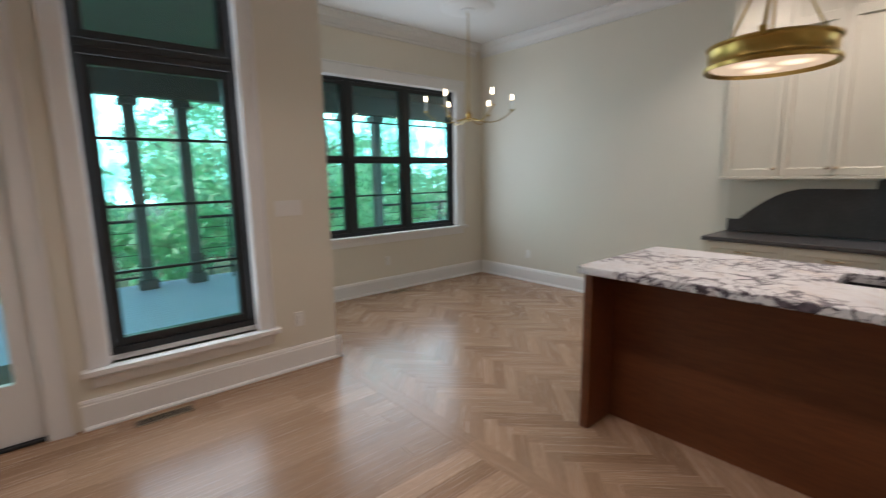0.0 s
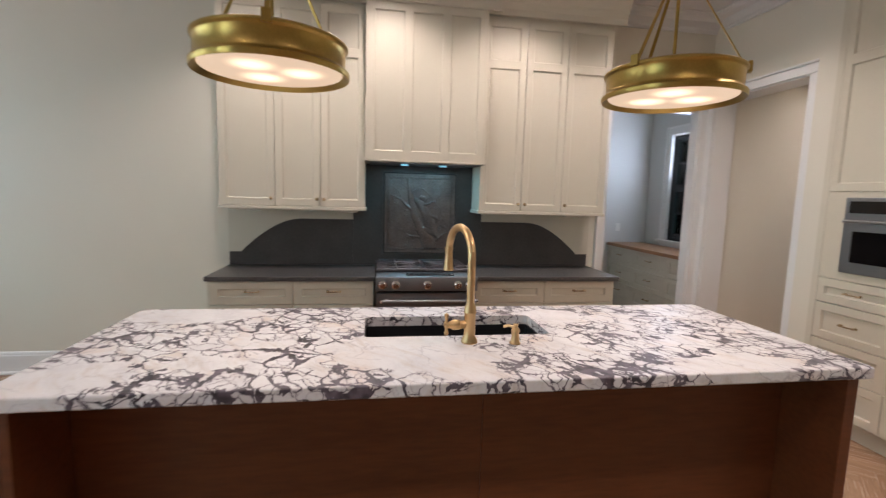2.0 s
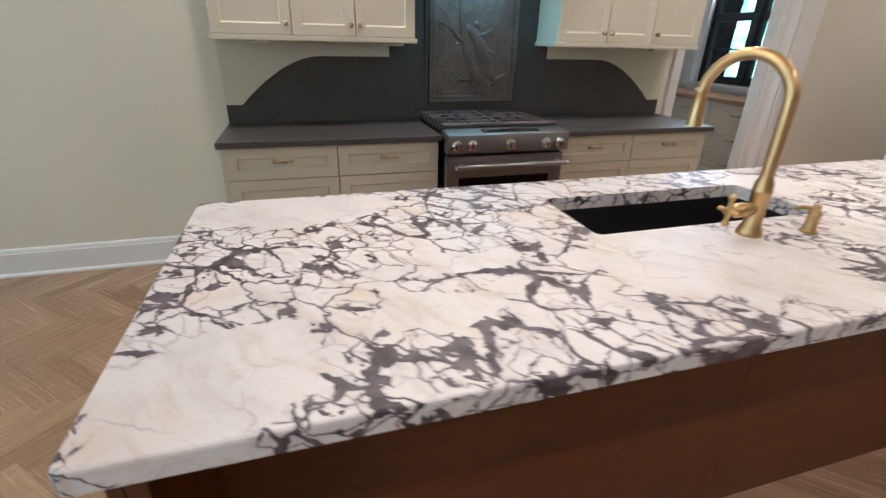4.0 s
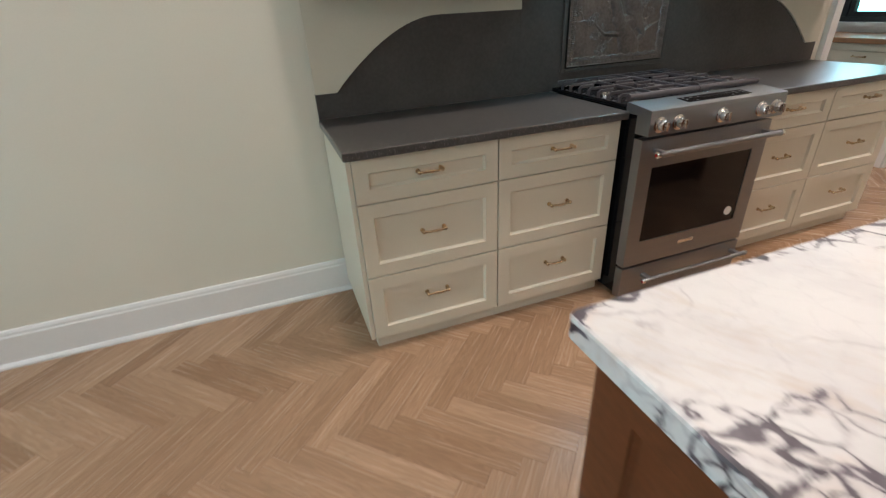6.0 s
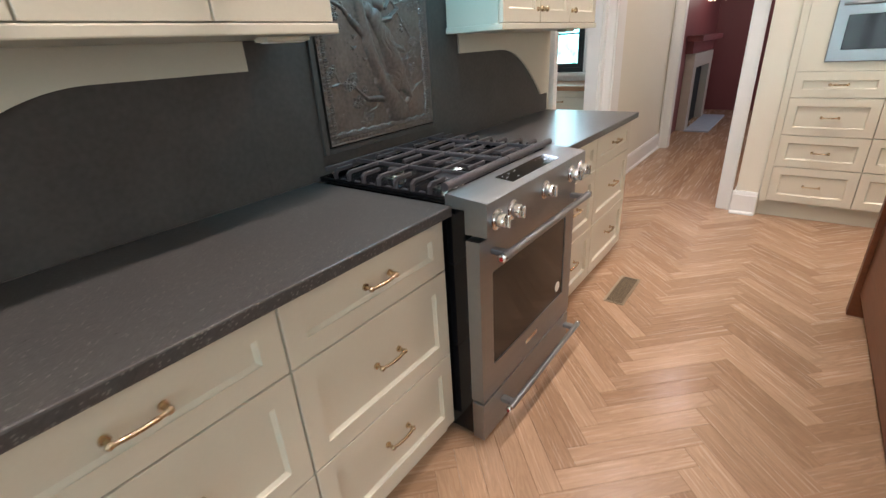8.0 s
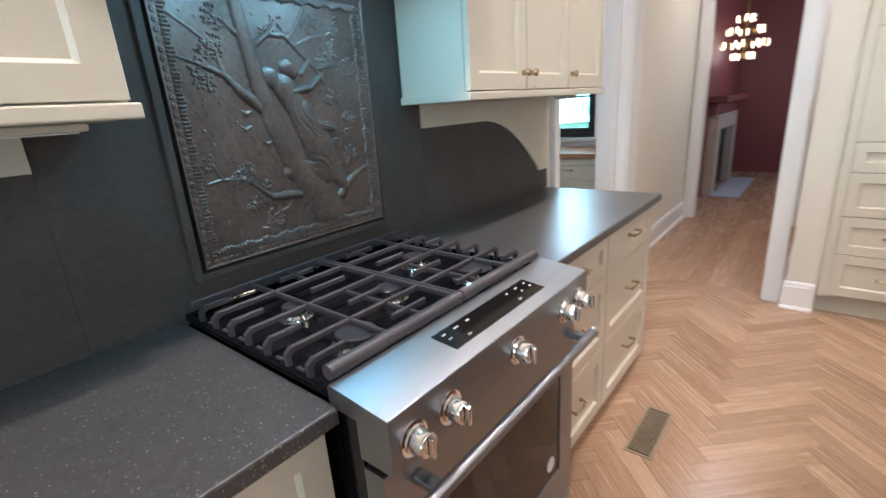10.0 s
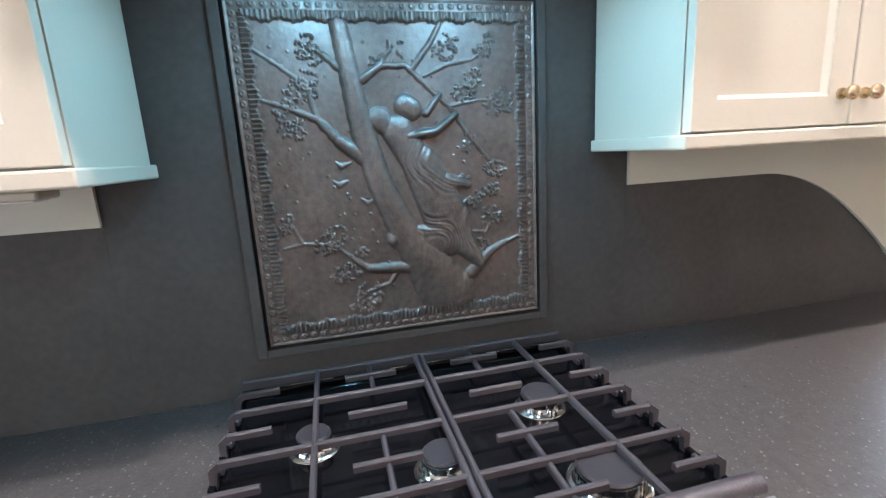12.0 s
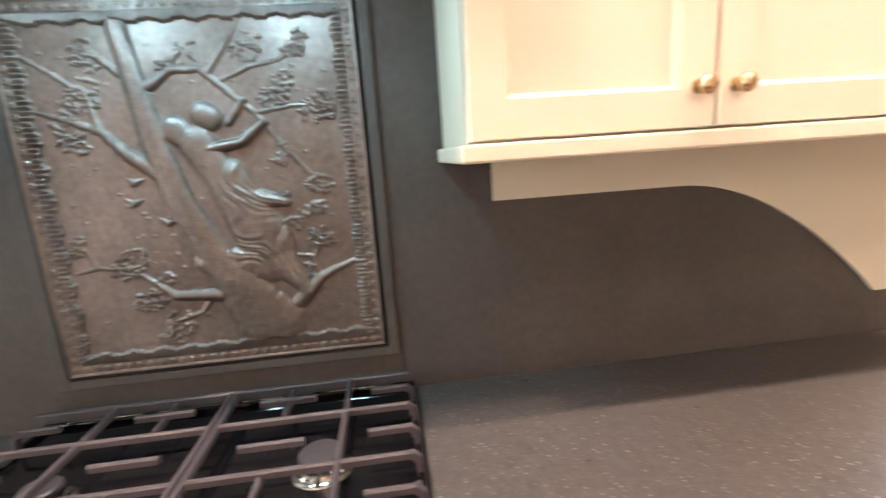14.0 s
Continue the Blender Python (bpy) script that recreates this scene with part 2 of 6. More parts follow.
def marble():
    """White breccia marble: clear fields of white, and beds of angular shards in a purple-grey matrix."""
    m = bpy.data.materials.new("viola_marble")
    m.use_nodes = True
    n, l = m.node_tree.nodes, m.node_tree.links
    b = n["Principled BSDF"]
    b.inputs["Roughness"].default_value = 0.38
    tc = n.new("ShaderNodeTexCoord")
    plain = tc.outputs["Object"]
    rot, mp = n.new("ShaderNodeMapping"), n.new("ShaderNodeMapping")
    rot.inputs["Rotation"].default_value = (0, 0, radians(-34))
    l.new(plain, rot.inputs[0])
    mp.inputs["Scale"].default_value = (0.72, 1.0, 1.0)
    l.new(rot.outputs[0], mp.inputs[0])
    grain = mp.outputs[0]

    def noise_tex(scale, detail, vec, out="Fac", rough=0.5):
        t = n.new("ShaderNodeTexNoise")
        t.inputs["Scale"].default_value, t.inputs["Detail"].default_value, t.inputs["Roughness"].default_value = scale, detail, rough
        l.new(vec, t.inputs["Vector"])
        return t.outputs[out]

    def math(op, a, c=0.0, clamp=False):
        t = n.new("ShaderNodeMath")
        t.operation, t.use_clamp = op, clamp
        for i, v in enumerate((a, c)):
            if isinstance(v, (int, float)):
                t.inputs[i].default_value = v
            else:
                l.new(v, t.inputs[i])
        return t.outputs[0]

    def span(v, a, c, d, e):
        t = n.new("ShaderNodeMapRange")
        t.interpolation_type = "SMOOTHSTEP"
        for i, x in enumerate((a, c, d, e)):
            t.inputs[i + 1].default_value = x
        l.new(v, t.inputs[0])
        return t.outputs[0]

    def vec(op, a, c, scale=None):
        t = n.new("ShaderNodeVectorMath")
        t.operation = op
        for i, v in enumerate((a, c)):
            if v is None:
                continue
            if isinstance(v, tuple):
                t.inputs[i].default_value = v
            else:
                l.new(v, t.inputs[i])
        if scale is not None:
            t.inputs["Scale"].default_value = scale
        return t

    def warp(base, scale, amount, detail=3):
        w = noise_tex(scale, detail, base, "Color")
        return vec("ADD", base, vec("SCALE", vec("SUBTRACT", w, (0.5, 0.5, 0.5)).outputs[0], None, amount).outputs[0]).outputs[0]

    def cells(scale, v):
        t = n.new("ShaderNodeTexVoronoi")
        t.feature = "DISTANCE_TO_EDGE"
        t.inputs["Scale"].default_value = scale
        l.new(v, t.inputs["Vector"])
        return t.outputs["Distance"]

    def mix(f, a, c):
        t = n.new("ShaderNodeMixRGB")
        l.new(f, t.inputs[0])
        for i, v in ((1, a), (2, c)):
            if isinstance(v, tuple):
                t.inputs[i].default_value = (*v, 1)
            else:
                l.new(v, t.inputs[i])
        return t.outputs[0]

    def field(spots, ragged, hard):
        """1 inside any of the ellipses (x, y, half length in x, in y), with a ragged rim."""
        total = None
        for x, y, rx, ry in spots:
            q = vec("SUBTRACT", ragged, (x, y, 0.955)).outputs[0]
            q = vec("MULTIPLY", q, (1 / rx, 1 / ry, 0.0)).outputs[0]
            d = span(vec("LENGTH", q, None).outputs["Value"], 1 - hard, 1 + hard, 1.0, 0.0)
            total = d if total is None else math("MAXIMUM", total, d)
        return total

    ragged = warp(plain, 7.0, 0.16, 4)
    white = field(((2.75, 1.47, 0.15, 0.16), (3.51, 1.36, 0.13, 0.29), (2.86, 1.09, 0.065, 0.12), (2.96, 0.42, 0.22, 0.25), (2.82, 0.20, 0.20, 0.14),
                   (2.94, -0.23, 0.09, 0.13), (2.71, -0.80, 0.10, 0.27), (3.42, -0.38, 0.13, 0.14), (3.05, 0.95, 0.05, 0.11)), ragged, 0.16)
    pools = field(((3.48, 0.80, 0.09, 0.16), (3.19, 1.50, 0.07, 0.09), (2.86, 1.63, 0.05, 0.05), (2.92, 1.22, 0.05, 0.05), (2.69, 1.02, 0.06, 0.16), (2.66, 0.62, 0.05, 0.16),
                   (2.68, -0.30, 0.08, 0.20), (2.77, -0.55, 0.05, 0.09), (2.77, 0.05, 0.08, 0.07), (2.70, -1.18, 0.12, 0.12), (2.95, -0.42, 0.08, 0.09)), ragged, 0.45)
    beds = math("MULTIPLY", math("SUBTRACT", 1.0, white), span(noise_tex(2.6, 2, grain), 0.28, 0.40, 0.70, 1.0))

    # jagged seams: wide bends, then short broken steps
    jag = warp(warp(grain, 9.0, 0.050), 34.0, 0.030, 5)
    thick = noise_tex(7.0, 3, grain)
    seam = cells(9.6, jag)
    width = math("ADD", span(thick, 0.36, 0.48, 0.007, 0.020), span(thick, 0.51, 0.72, 0.0, 0.075))
    width = math("ADD", math("MULTIPLY", width, span(beds, 0.15, 0.75, 0.0, 1.0)), math("MULTIPLY", pools, 0.030))
    width = math("SUBTRACT", width, span(white, 0.2, 0.9, 0.0, 0.05))
    big = math("DIVIDE", math("SUBTRACT", width, seam), 0.011)
    # pockets of small shards
    pocket = math("MAXIMUM", math("MULTIPLY", span(noise_tex(5.2, 2, plain), 0.42, 0.49, 0.0, 1.0), span(beds, 0.5, 0.9, 0.0, 1.0)), pools)
    fine = noise_tex(17.0, 3, grain)
    w2 = math("MULTIPLY", math("ADD", span(fine, 0.36, 0.48, 0.012, 0.040), span(fine, 0.52, 0.66, 0.0, 0.15)), pocket)
    w2 = math("SUBTRACT", w2, span(pocket, 0.0, 0.6, 0.05, 0.0))
    small = math("DIVIDE", math("SUBTRACT", w2, cells(21.0, jag)), 0.03)
    w3 = math("SUBTRACT", math("MULTIPLY", span(fine, 0.56, 0.64, 0.0, 0.22), pocket), 0.04)
    tiny = math("DIVIDE", math("SUBTRACT", w3, cells(41.0, jag)), 0.06)
    raw = math("MAXIMUM", math("MAXIMUM", big, small), tiny)
    grit = math("MULTIPLY", math("SUBTRACT", noise_tex(95.0, 4, plain), 0.5), 1.5)
    vein = math("ADD", raw, grit, True)
    halo = span(math("ADD", math("MAXIMUM", math("MULTIPLY", big, 0.28), math("MULTIPLY", small, 0.35)), math("MULTIPLY", grit, 0.7)), -1.1, 0.4, 0.0, 0.42)
    hair = math("MULTIPLY", span(cells(5.2, warp(grain, 5.0, 0.22, 5)), 0.0, 0.022, 1.0, 0.0), span(thick, 0.44, 0.60, 0.0, 0.55))

    cloud = span(noise_tex(9.0, 6, grain, "Fac", 0.6), 0.46, 0.68, 0.0, 0.55)
    blush = span(noise_tex(6.0, 5, jag, "Fac", 0.6), 0.52, 0.70, 0.0, 0.75)
    base = mix(cloud, (0.655, 0.645, 0.65), (0.53, 0.515, 0.53))
    base = mix(math("MULTIPLY", blush, span(beds, 0.1, 0.8, 0.35, 1.0)), base, (0.62, 0.515, 0.44))
    streak = n.new("ShaderNodeMapping")
    streak.inputs["Scale"].default_value = (0.35, 1.6, 1.0)
    l.new(warp(rot.outputs[0], 4.0, 0.10), streak.inputs[0])
    base = mix(span(noise_tex(11.0, 6, streak.outputs[0], "Fac", 0.65), 0.50, 0.72, 0.0, 0.6), base, (0.50, 0.42, 0.36))
    base = mix(hair, base, (0.36, 0.33, 0.36))
    base = mix(halo, base, (0.27, 0.235, 0.285))
    tone = mix(span(noise_tex(24, 5, plain), 0.35, 0.68, 0.0, 1.0), (0.034, 0.027, 0.036), (0.125, 0.103, 0.128))
    l.new(mix(vein, base, tone), b.inputs["Base Color"])
    return m


MARBLE = marble()

# ---- building helpers ----
FZ = -0.03  # level of the finished floor
ORIGIN = {}


def thing(name, x, y, z, label, category, group=""):
    ob = new(name)
    ob.location = (x, y, z)
    ORIGIN[ob.name] = Vector((x, y, z))
    return tagged(ob, label, category, group)


def finish(bm, name, mat, smooth=False):
    me = bpy.data.meshes.new(name)
    bmesh.ops.recalc_face_normals(bm, faces=bm.faces)
    bm.to_mesh(me)
    bm.free()
    me.materials.append(mat)
    if smooth:
        for p in me.polygons:
            p.use_smooth = True
        me.set_sharp_from_angle(angle=radians(38))
    return me


def part(name, bm, mat, parent=None, label="", smooth=False):
    """One mesh object, in world coordinates, under a thing or a part."""
    origin = ORIGIN[parent.name] if parent else Vector((0, 0, 0))
    if parent:
        bmesh.ops.translate(bm, verts=bm.verts, vec=-origin)
    ob = new(name, finish(bm, name, mat, smooth))
    if parent:
        ob.parent = parent
    ORIGIN[ob.name] = origin
    if label:
        tagged(ob, label)
    return ob


def structure(name, bm, mat, label="", category="", smooth=False):
    return tagged(part(name, bm, mat, None, "", smooth), label, category, "", "structure")


def box(x0, x1, y0, y1, z0, z1, bevel=0.0, bm=None, seg=2):
    out = bm if bm is not None else bmesh.new()
    b = bmesh.new()
    bmesh.ops.create_cube(b, size=1)
    for v in b.verts:
        v.co = Vector((x0 + (x1 - x0) * (v.co.x + 0.5), y0 + (y1 - y0) * (v.co.y + 0.5), z0 + (z1 - z0) * (v.co.z + 0.5)))
    if bevel:
        bmesh.ops.bevel(b, geom=b.edges, offset=bevel, segments=seg, affect="EDGES", profile=0.5)
    me = bpy.data.meshes.new("tmp")
    b.to_mesh(me)
    b.free()
    out.from_mesh(me)
    bpy.data.meshes.remove(me)
    return out


def cyl(p, q, r, r2=None, n=16, bm=None, caps=True):
    out = bm if bm is not None else bmesh.new()
    p, q = Vector(p), Vector(q)
    r2 = r if r2 is None else r2
    axis = (q - p).normalized()
    m = Matrix.Translation((p + q) / 2) @ axis.to_track_quat("Z", "Y").to_matrix().to_4x4()
    bmesh.ops.create_cone(out, cap_ends=caps, segments=n, radius1=r, radius2=r2, depth=(q - p).length, matrix=m)
    return out


def ball(c, r, bm=None, u=12, v=8, squash=(1, 1, 1)):
    out = bm if bm is not None else bmesh.new()
    bmesh.ops.create_uvsphere(out, u_segments=u, v_segments=v, radius=r, matrix=Matrix.Translation(c) @ Matrix.Diagonal((*squash, 1)))
    return out


def lathe(profile, c, n=32, axis="Z", bm=None):
    """A turned shape: (radius, height) pairs round an axis through c."""
    out = bm if bm is not None else bmesh.new()
    rings = []
    for r, h in profile:
        ring = []
        for i in range(n):
            a = 2 * math.pi * i / n
            u, v = r * math.cos(a), r * math.sin(a)
            co = {"Z": (u, v, h), "X": (h, u, v), "Y": (u, h, v)}[axis]
            ring.append(out.verts.new(Vector(c) + Vector(co)))
        rings.append(ring)
    for a, b in zip(rings, rings[1:]):
        for i in range(n):
            out.faces.new((a[i], a[(i + 1) % n], b[(i + 1) % n], b[i]))
    for ring in (rings[0], rings[-1]):
        if (ring[0].co - ring[n // 2].co).length > 1e-4:
            out.faces.new(ring)
    return out


def tube(points, r, n=10, bm=None, taper=None):
    """A round bar that follows points."""
    out = bm if bm is not None else bmesh.new()
    pts = [Vector(p) for p in points]
    rings, up = [], Vector((0.13, 0.31, 0.94)).normalized()
    for i, p in enumerate(pts):
        d = (pts[min(i + 1, len(pts) - 1)] - pts[max(i - 1, 0)]).normalized()
        s = d.cross(up)
        s = s.normalized() if s.length > 1e-3 else d.orthogonal().normalized()
        t = s.cross(d)
        k = r if taper is None else r + (taper - r) * i / (len(pts) - 1)
        rings.append([out.verts.new(p + k * (math.cos(2 * math.pi * j / n) * s + math.sin(2 * math.pi * j / n) * t)) for j in range(n)])
    for a, b in zip(rings, rings[1:]):
        for j in range(n):
            out.faces.new((a[j], a[(j + 1) % n], b[(j + 1) % n], b[j]))
    out.faces.new(rings[0])
    out.faces.new(rings[-1])
    return out


def sweep(profile, p0, p1, inward, bm=None):
    """A moulding: (distance from the wall, height) pairs drawn from p0 to p1 along a wall."""
    out = bm if bm is not None else bmesh.new()
    ends = []
    for p in (p0, p1):
        ends.append([out.verts.new((p[0] + inward[0] * d, p[1] + inward[1] * d, z)) for d, z in profile])
    k = len(profile)
    for i in range(k):
        out.faces.new((ends[0][i], ends[0][(i + 1) % k], ends[1][(i + 1) % k], ends[1][i]))
    out.faces.new(ends[0])
    out.faces.new(ends[1])
    return out


def plate(points, axis, a, b, bm=None):
    """An outline of (u, z) points made solid between a and b along x ("x": u is y) or y ("y": u is x)."""
    out = bm if bm is not None else bmesh.new()
    two = []
    for k in (a, b):
        two.append([out.verts.new((k, u, z) if axis == "x" else (u, k, z)) for u, z in points])
    n = len(points)
    for i in range(n):
        out.faces.new((two[0][i], two[0][(i + 1) % n], two[1][(i + 1) % n], two[1][i]))
    f0, f1 = out.faces.new(two[0]), out.faces.new(two[1])
    bmesh.ops.triangulate(out, faces=[f0, f1])
    return out


def wall(name, axis, a, b, u0, u1, top, mat, holes=(), label=""):
    """A wall between a and b across, from u0 to u1 along, with holes (ua, ub, za, zb)."""
    bm = bmesh.new()

    def put(ua, ub, za, zb):
        if ub - ua > 1e-4 and zb - za > 1e-4:
            box(*((a, b, ua, ub) if axis == "x" else (ua, ub, a, b)), za, zb, bm=bm)

    at = u0
    for ua, ub, za, zb in sorted(holes):
        put(at, ua, FZ, top)
        put(ua, ub, FZ, za)
        put(ua, ub, zb, top)
        at = ub
    put(at, u1, FZ, top)
    return structure(name, bm, mat, label, "wall")


TOP = 3.35
BASE = [(d, z + FZ) for d, z in [(0, 0), (0.034, 0), (0.034, 0.012), (0.026, 0.022), (0.018, 0.024), (0.018, 0.156), (0.014, 0.164), (0.014, 0.174), (0.008, 0.187), (0, 0.190)]]
CROWN = [(0, TOP - 0.16), (0.018, TOP - 0.16), (0.02, TOP - 0.135), (0.035, TOP - 0.12), (0.06, TOP - 0.07), (0.10, TOP - 0.045), (0.115, TOP - 0.02), (0.13, TOP - 0.018), (0.13, TOP - 0.001), (0, TOP - 0.001)]

# ---- shell ----
structure("floor", box(-3.3, 8.0, -8.9, 5.4, FZ - 0.10, FZ - 0.012), GAP, "dark sub-floor under the oak boards", "floor")
structure("ceiling", box(-3.3, 8.0, -8.9, 5.4, TOP, TOP + 0.12), CEIL, "smooth white painted ceiling", "ceiling")
wall("wall_range", "x", 5.47, 5.58, -2.66, 5.35, TOP, WALL, [(-2.66, -1.72, FZ, 2.46)], "pale grey-beige painted wall behind the range")
wall("wall_nook", "y", 5.20, 5.35, 1.97, 5.47, TOP, WALL, [(2.36, 4.93, 0.75, 2.67)], "pale grey-beige wall of the breakfast nook")
wall("wall_nook_side", "x", 1.97, 2.087, 3.754, 5.20, TOP, WALL, (), "pale grey-beige side wall of the nook")
wall("wall_front", "y", 3.614, 3.754, -3.1, 2.087, TOP, WALL, [(-0.78, 0.20, FZ, 2.86), (0.53, 1.455, 0.355, 2.88)], "pale grey-beige wall with porch door and tall window")
wall("wall_west", "x", -3.2, -3.1, -3.4, 3.754, TOP, WALL, (), "plain beige wall closing the living side")
wall("wall_south", "y", -3.42, -3.30, -3.1, 4.16, TOP, WALL, (), "plain beige wall behind the tall cabinet")
wall("wall_tower_side", "y", -3.30, -2.68, 2.84, 2.998, TOP, WALL, (), "beige wall beside the oven tower")
wall("wall_stub", "x", 4.12, 4.28, -5.0, -2.68, TOP, WALL, (), "narrow white-trimmed wall between opening and tower")
wall("wall_hall", "x", 5.41, 5.47, -5.0, -2.98, TOP, WALL, (), "beige hallway wall")
wall("wall_hall_return", "x", 5.47, 5.58, -8.7, -2.66, TOP, WALL, (), "wall between hallway and pantry")
wall("hall_header", "y", -2.98, -2.76, 4.28, 5.47, TOP, WALL, [(4.281, 5.41, FZ, 2.56)], "beige header over the hallway opening")
wall("far_opening_wall", "y", -5.12, -5.0, 2.4, 5.47, TOP, WALL, [(4.30, 5.33, FZ, 2.5)], "beige wall with cased opening to a red room")
wall("wall_red_end", "y", -8.82, -8.7, 2.4, 5.58, TOP, RED, (), "deep red painted end wall")
wall("wall_red_side", "x", 5.455, 5.469, -8.7, -5.121, TOP, RED, (), "deep red painted wall with fireplace")
wall("wall_red_west", "x", 2.4, 2.52, -8.7, -5.12, TOP, RED, (), "deep red painted side wall")
wall("wall_pantry_south", "y", -3.80, -3.66, 5.58, 7.80, TOP, PANTRY, [(5.98, 7.28, 1.02, 2.50)], "cool grey pantry wall with window")
wall("wall_pantry_east", "x", 7.80, 7.92, -3.80, -0.60, TOP, PANTRY, (), "cool grey pantry end wall")
wall("wall_pantry_north", "y", -0.60, -0.50, 5.58, 7.80, TOP, PANTRY, (), "cool grey pantry wall")

bm = bmesh.new()
for p0, p1, nrm in (((5.47, 5.2), (5.47, 1.745), (-1, 0)), ((2.087, 5.2), (5.436, 5.2), (0, -1)), ((2.087, 3.580), (2.087, 5.166), (1, 0)), ((0.36, 3.614), (2.121, 3.614), (0, -1)),
                    ((5.41, -5.0), (5.41, -2.98), (-1, 0)), ((4.13, -2.68), (4.30, -2.68), (0, 1)), ((4.28, -5.0), (4.28, -2.79), (1, 0)), ((-3.1, 3.614), (-0.90, 3.614), (0, -1)), ((-3.1, -3.3), (-3.1, 3.58), (1, 0)), ((-3.066, -3.3), (2.84, -3.3), (0, 1))):
    sweep(BASE, p0, p1, nrm, bm)
structure("baseboard", bm, TRIM, "tall white baseboard with moulded cap and shoe", "baseboard")
bm = bmesh.new()
for p0, p1, nrm in (((5.47, 5.2), (5.47, 1.80), (-1, 0)), ((5.47, -1.58), (5.47, -2.76), (-1, 0)), ((2.087, 5.2), (5.34, 5.2), (0, -1)), ((2.087, 3.484), (2.087, 5.07), (1, 0)), ((-3.1, 3.614), (2.217, 3.614), (0, -1)),
                    ((4.28, -2.76), (5.34, -2.76), (0, 1)), ((4.12, -2.68), (4.28, -2.68), (0, 1)), ((-3.1, -3.3), (-3.1, 3.484), (1, 0)), ((-2.97, -3.3), (2.84, -3.3), (0, 1))):
    sweep(CROWN, p0, p1, nrm, bm)
structure("trim_crown", bm, CEIL, "white crown moulding along the ceiling", "crown moulding")


def casing(name, axis, face, sign, u0, u1, z0, z1, w=0.095, t=0.022, sill=False, jamb=0.10, label="white painted door casing"):
    """Flat casing with a raised back band round an opening, and its jamb liner."""
    bm = bmesh.new()

    def b(ua, ub, za, zb, d0, d1):
        lo, hi = sorted((face + sign * d0, face + sign * d1))
        box(*((lo, hi, ua, ub) if axis == "x" else (ua, ub, lo, hi)), za, zb, 0.002, bm, 1)

    low = FZ if not sill else z0
    for ua, ub in ((u0 - w, u0), (u1, u1 + w)):
        b(ua, ub, low, z1, 0, t)
    b(u0 - w, u1 + w, z1, z1 + w, 0, t)
    k = 0.018
    b(u0 - w - k, u0 - w, low, z1 + w, 0, t + 0.014)
    b(u1 + w, u1 + w + k, low, z1 + w, 0, t + 0.014)
    b(u0 - w - k, u1 + w + k, z1 + w, z1 + w + k, 0, t + 0.014)
    b(u0 - 0.001, u0 + 0.012, low, z1, -jamb, 0.0)
    b(u1 - 0.012, u1 + 0.001, low, z1, -jamb, 0.0)
    b(u0 + 0.012, u1 - 0.012, z1 - 0.012, z1 + 0.001, -jamb, 0.0)
    if sill:
        b(u0 - w - 0.05, u1 + w + 0.05, z0 - 0.035, z0, 0, 0.075)
        b(u0 + 0.012, u1 - 0.012, z0 - 0.02, z0, -jamb, 0.0)
        b(u0 - w, u1 + w, z0 - 0.125, z0 - 0.035, 0, t)
        b(u0 - w, u1 + w, z0 - 0.060, z0 - 0.035, t, t + 0.022)
    return structure(name, bm, TRIM, label, "casing")


casing("trim_pantry_opening", "x", 5.47, -1, -2.66, -1.72, 0, 2.46, w=0.075, jamb=0.115)
casing("trim_hall_opening", "y", -2.76, 1, 4.40, 5.385, 0, 2.56, w=0.075, jamb=0.22)
casing("trim_far_opening", "y", -5.0, 1, 4.38, 5.30, 0, 2.5, w=0.08, jamb=0.12)
casing("trim_nook_window", "y", 5.20, -1, 2.36, 4.93, 0.75, 2.67, w=0.13, sill=True, jamb=0.06, label="white window casing with sill and apron")
casing("trim_front_window", "y", 3.614, -1, 0.53, 1.455, 0.355, 2.88, w=0.095, sill=True, jamb=0.05, label="white window casing with deep sill")
casing("trim_pantry_window", "y", -3.66, 1, 5.98, 7.28, 1.02, 2.50, w=0.10, sill=True, jamb=0.05, label="white pantry window casing")
casing("trim_porch_door", "y", 3.614, -1, -0.78, 0.20, 0, 2.86, w=0.09, jamb=0.14)


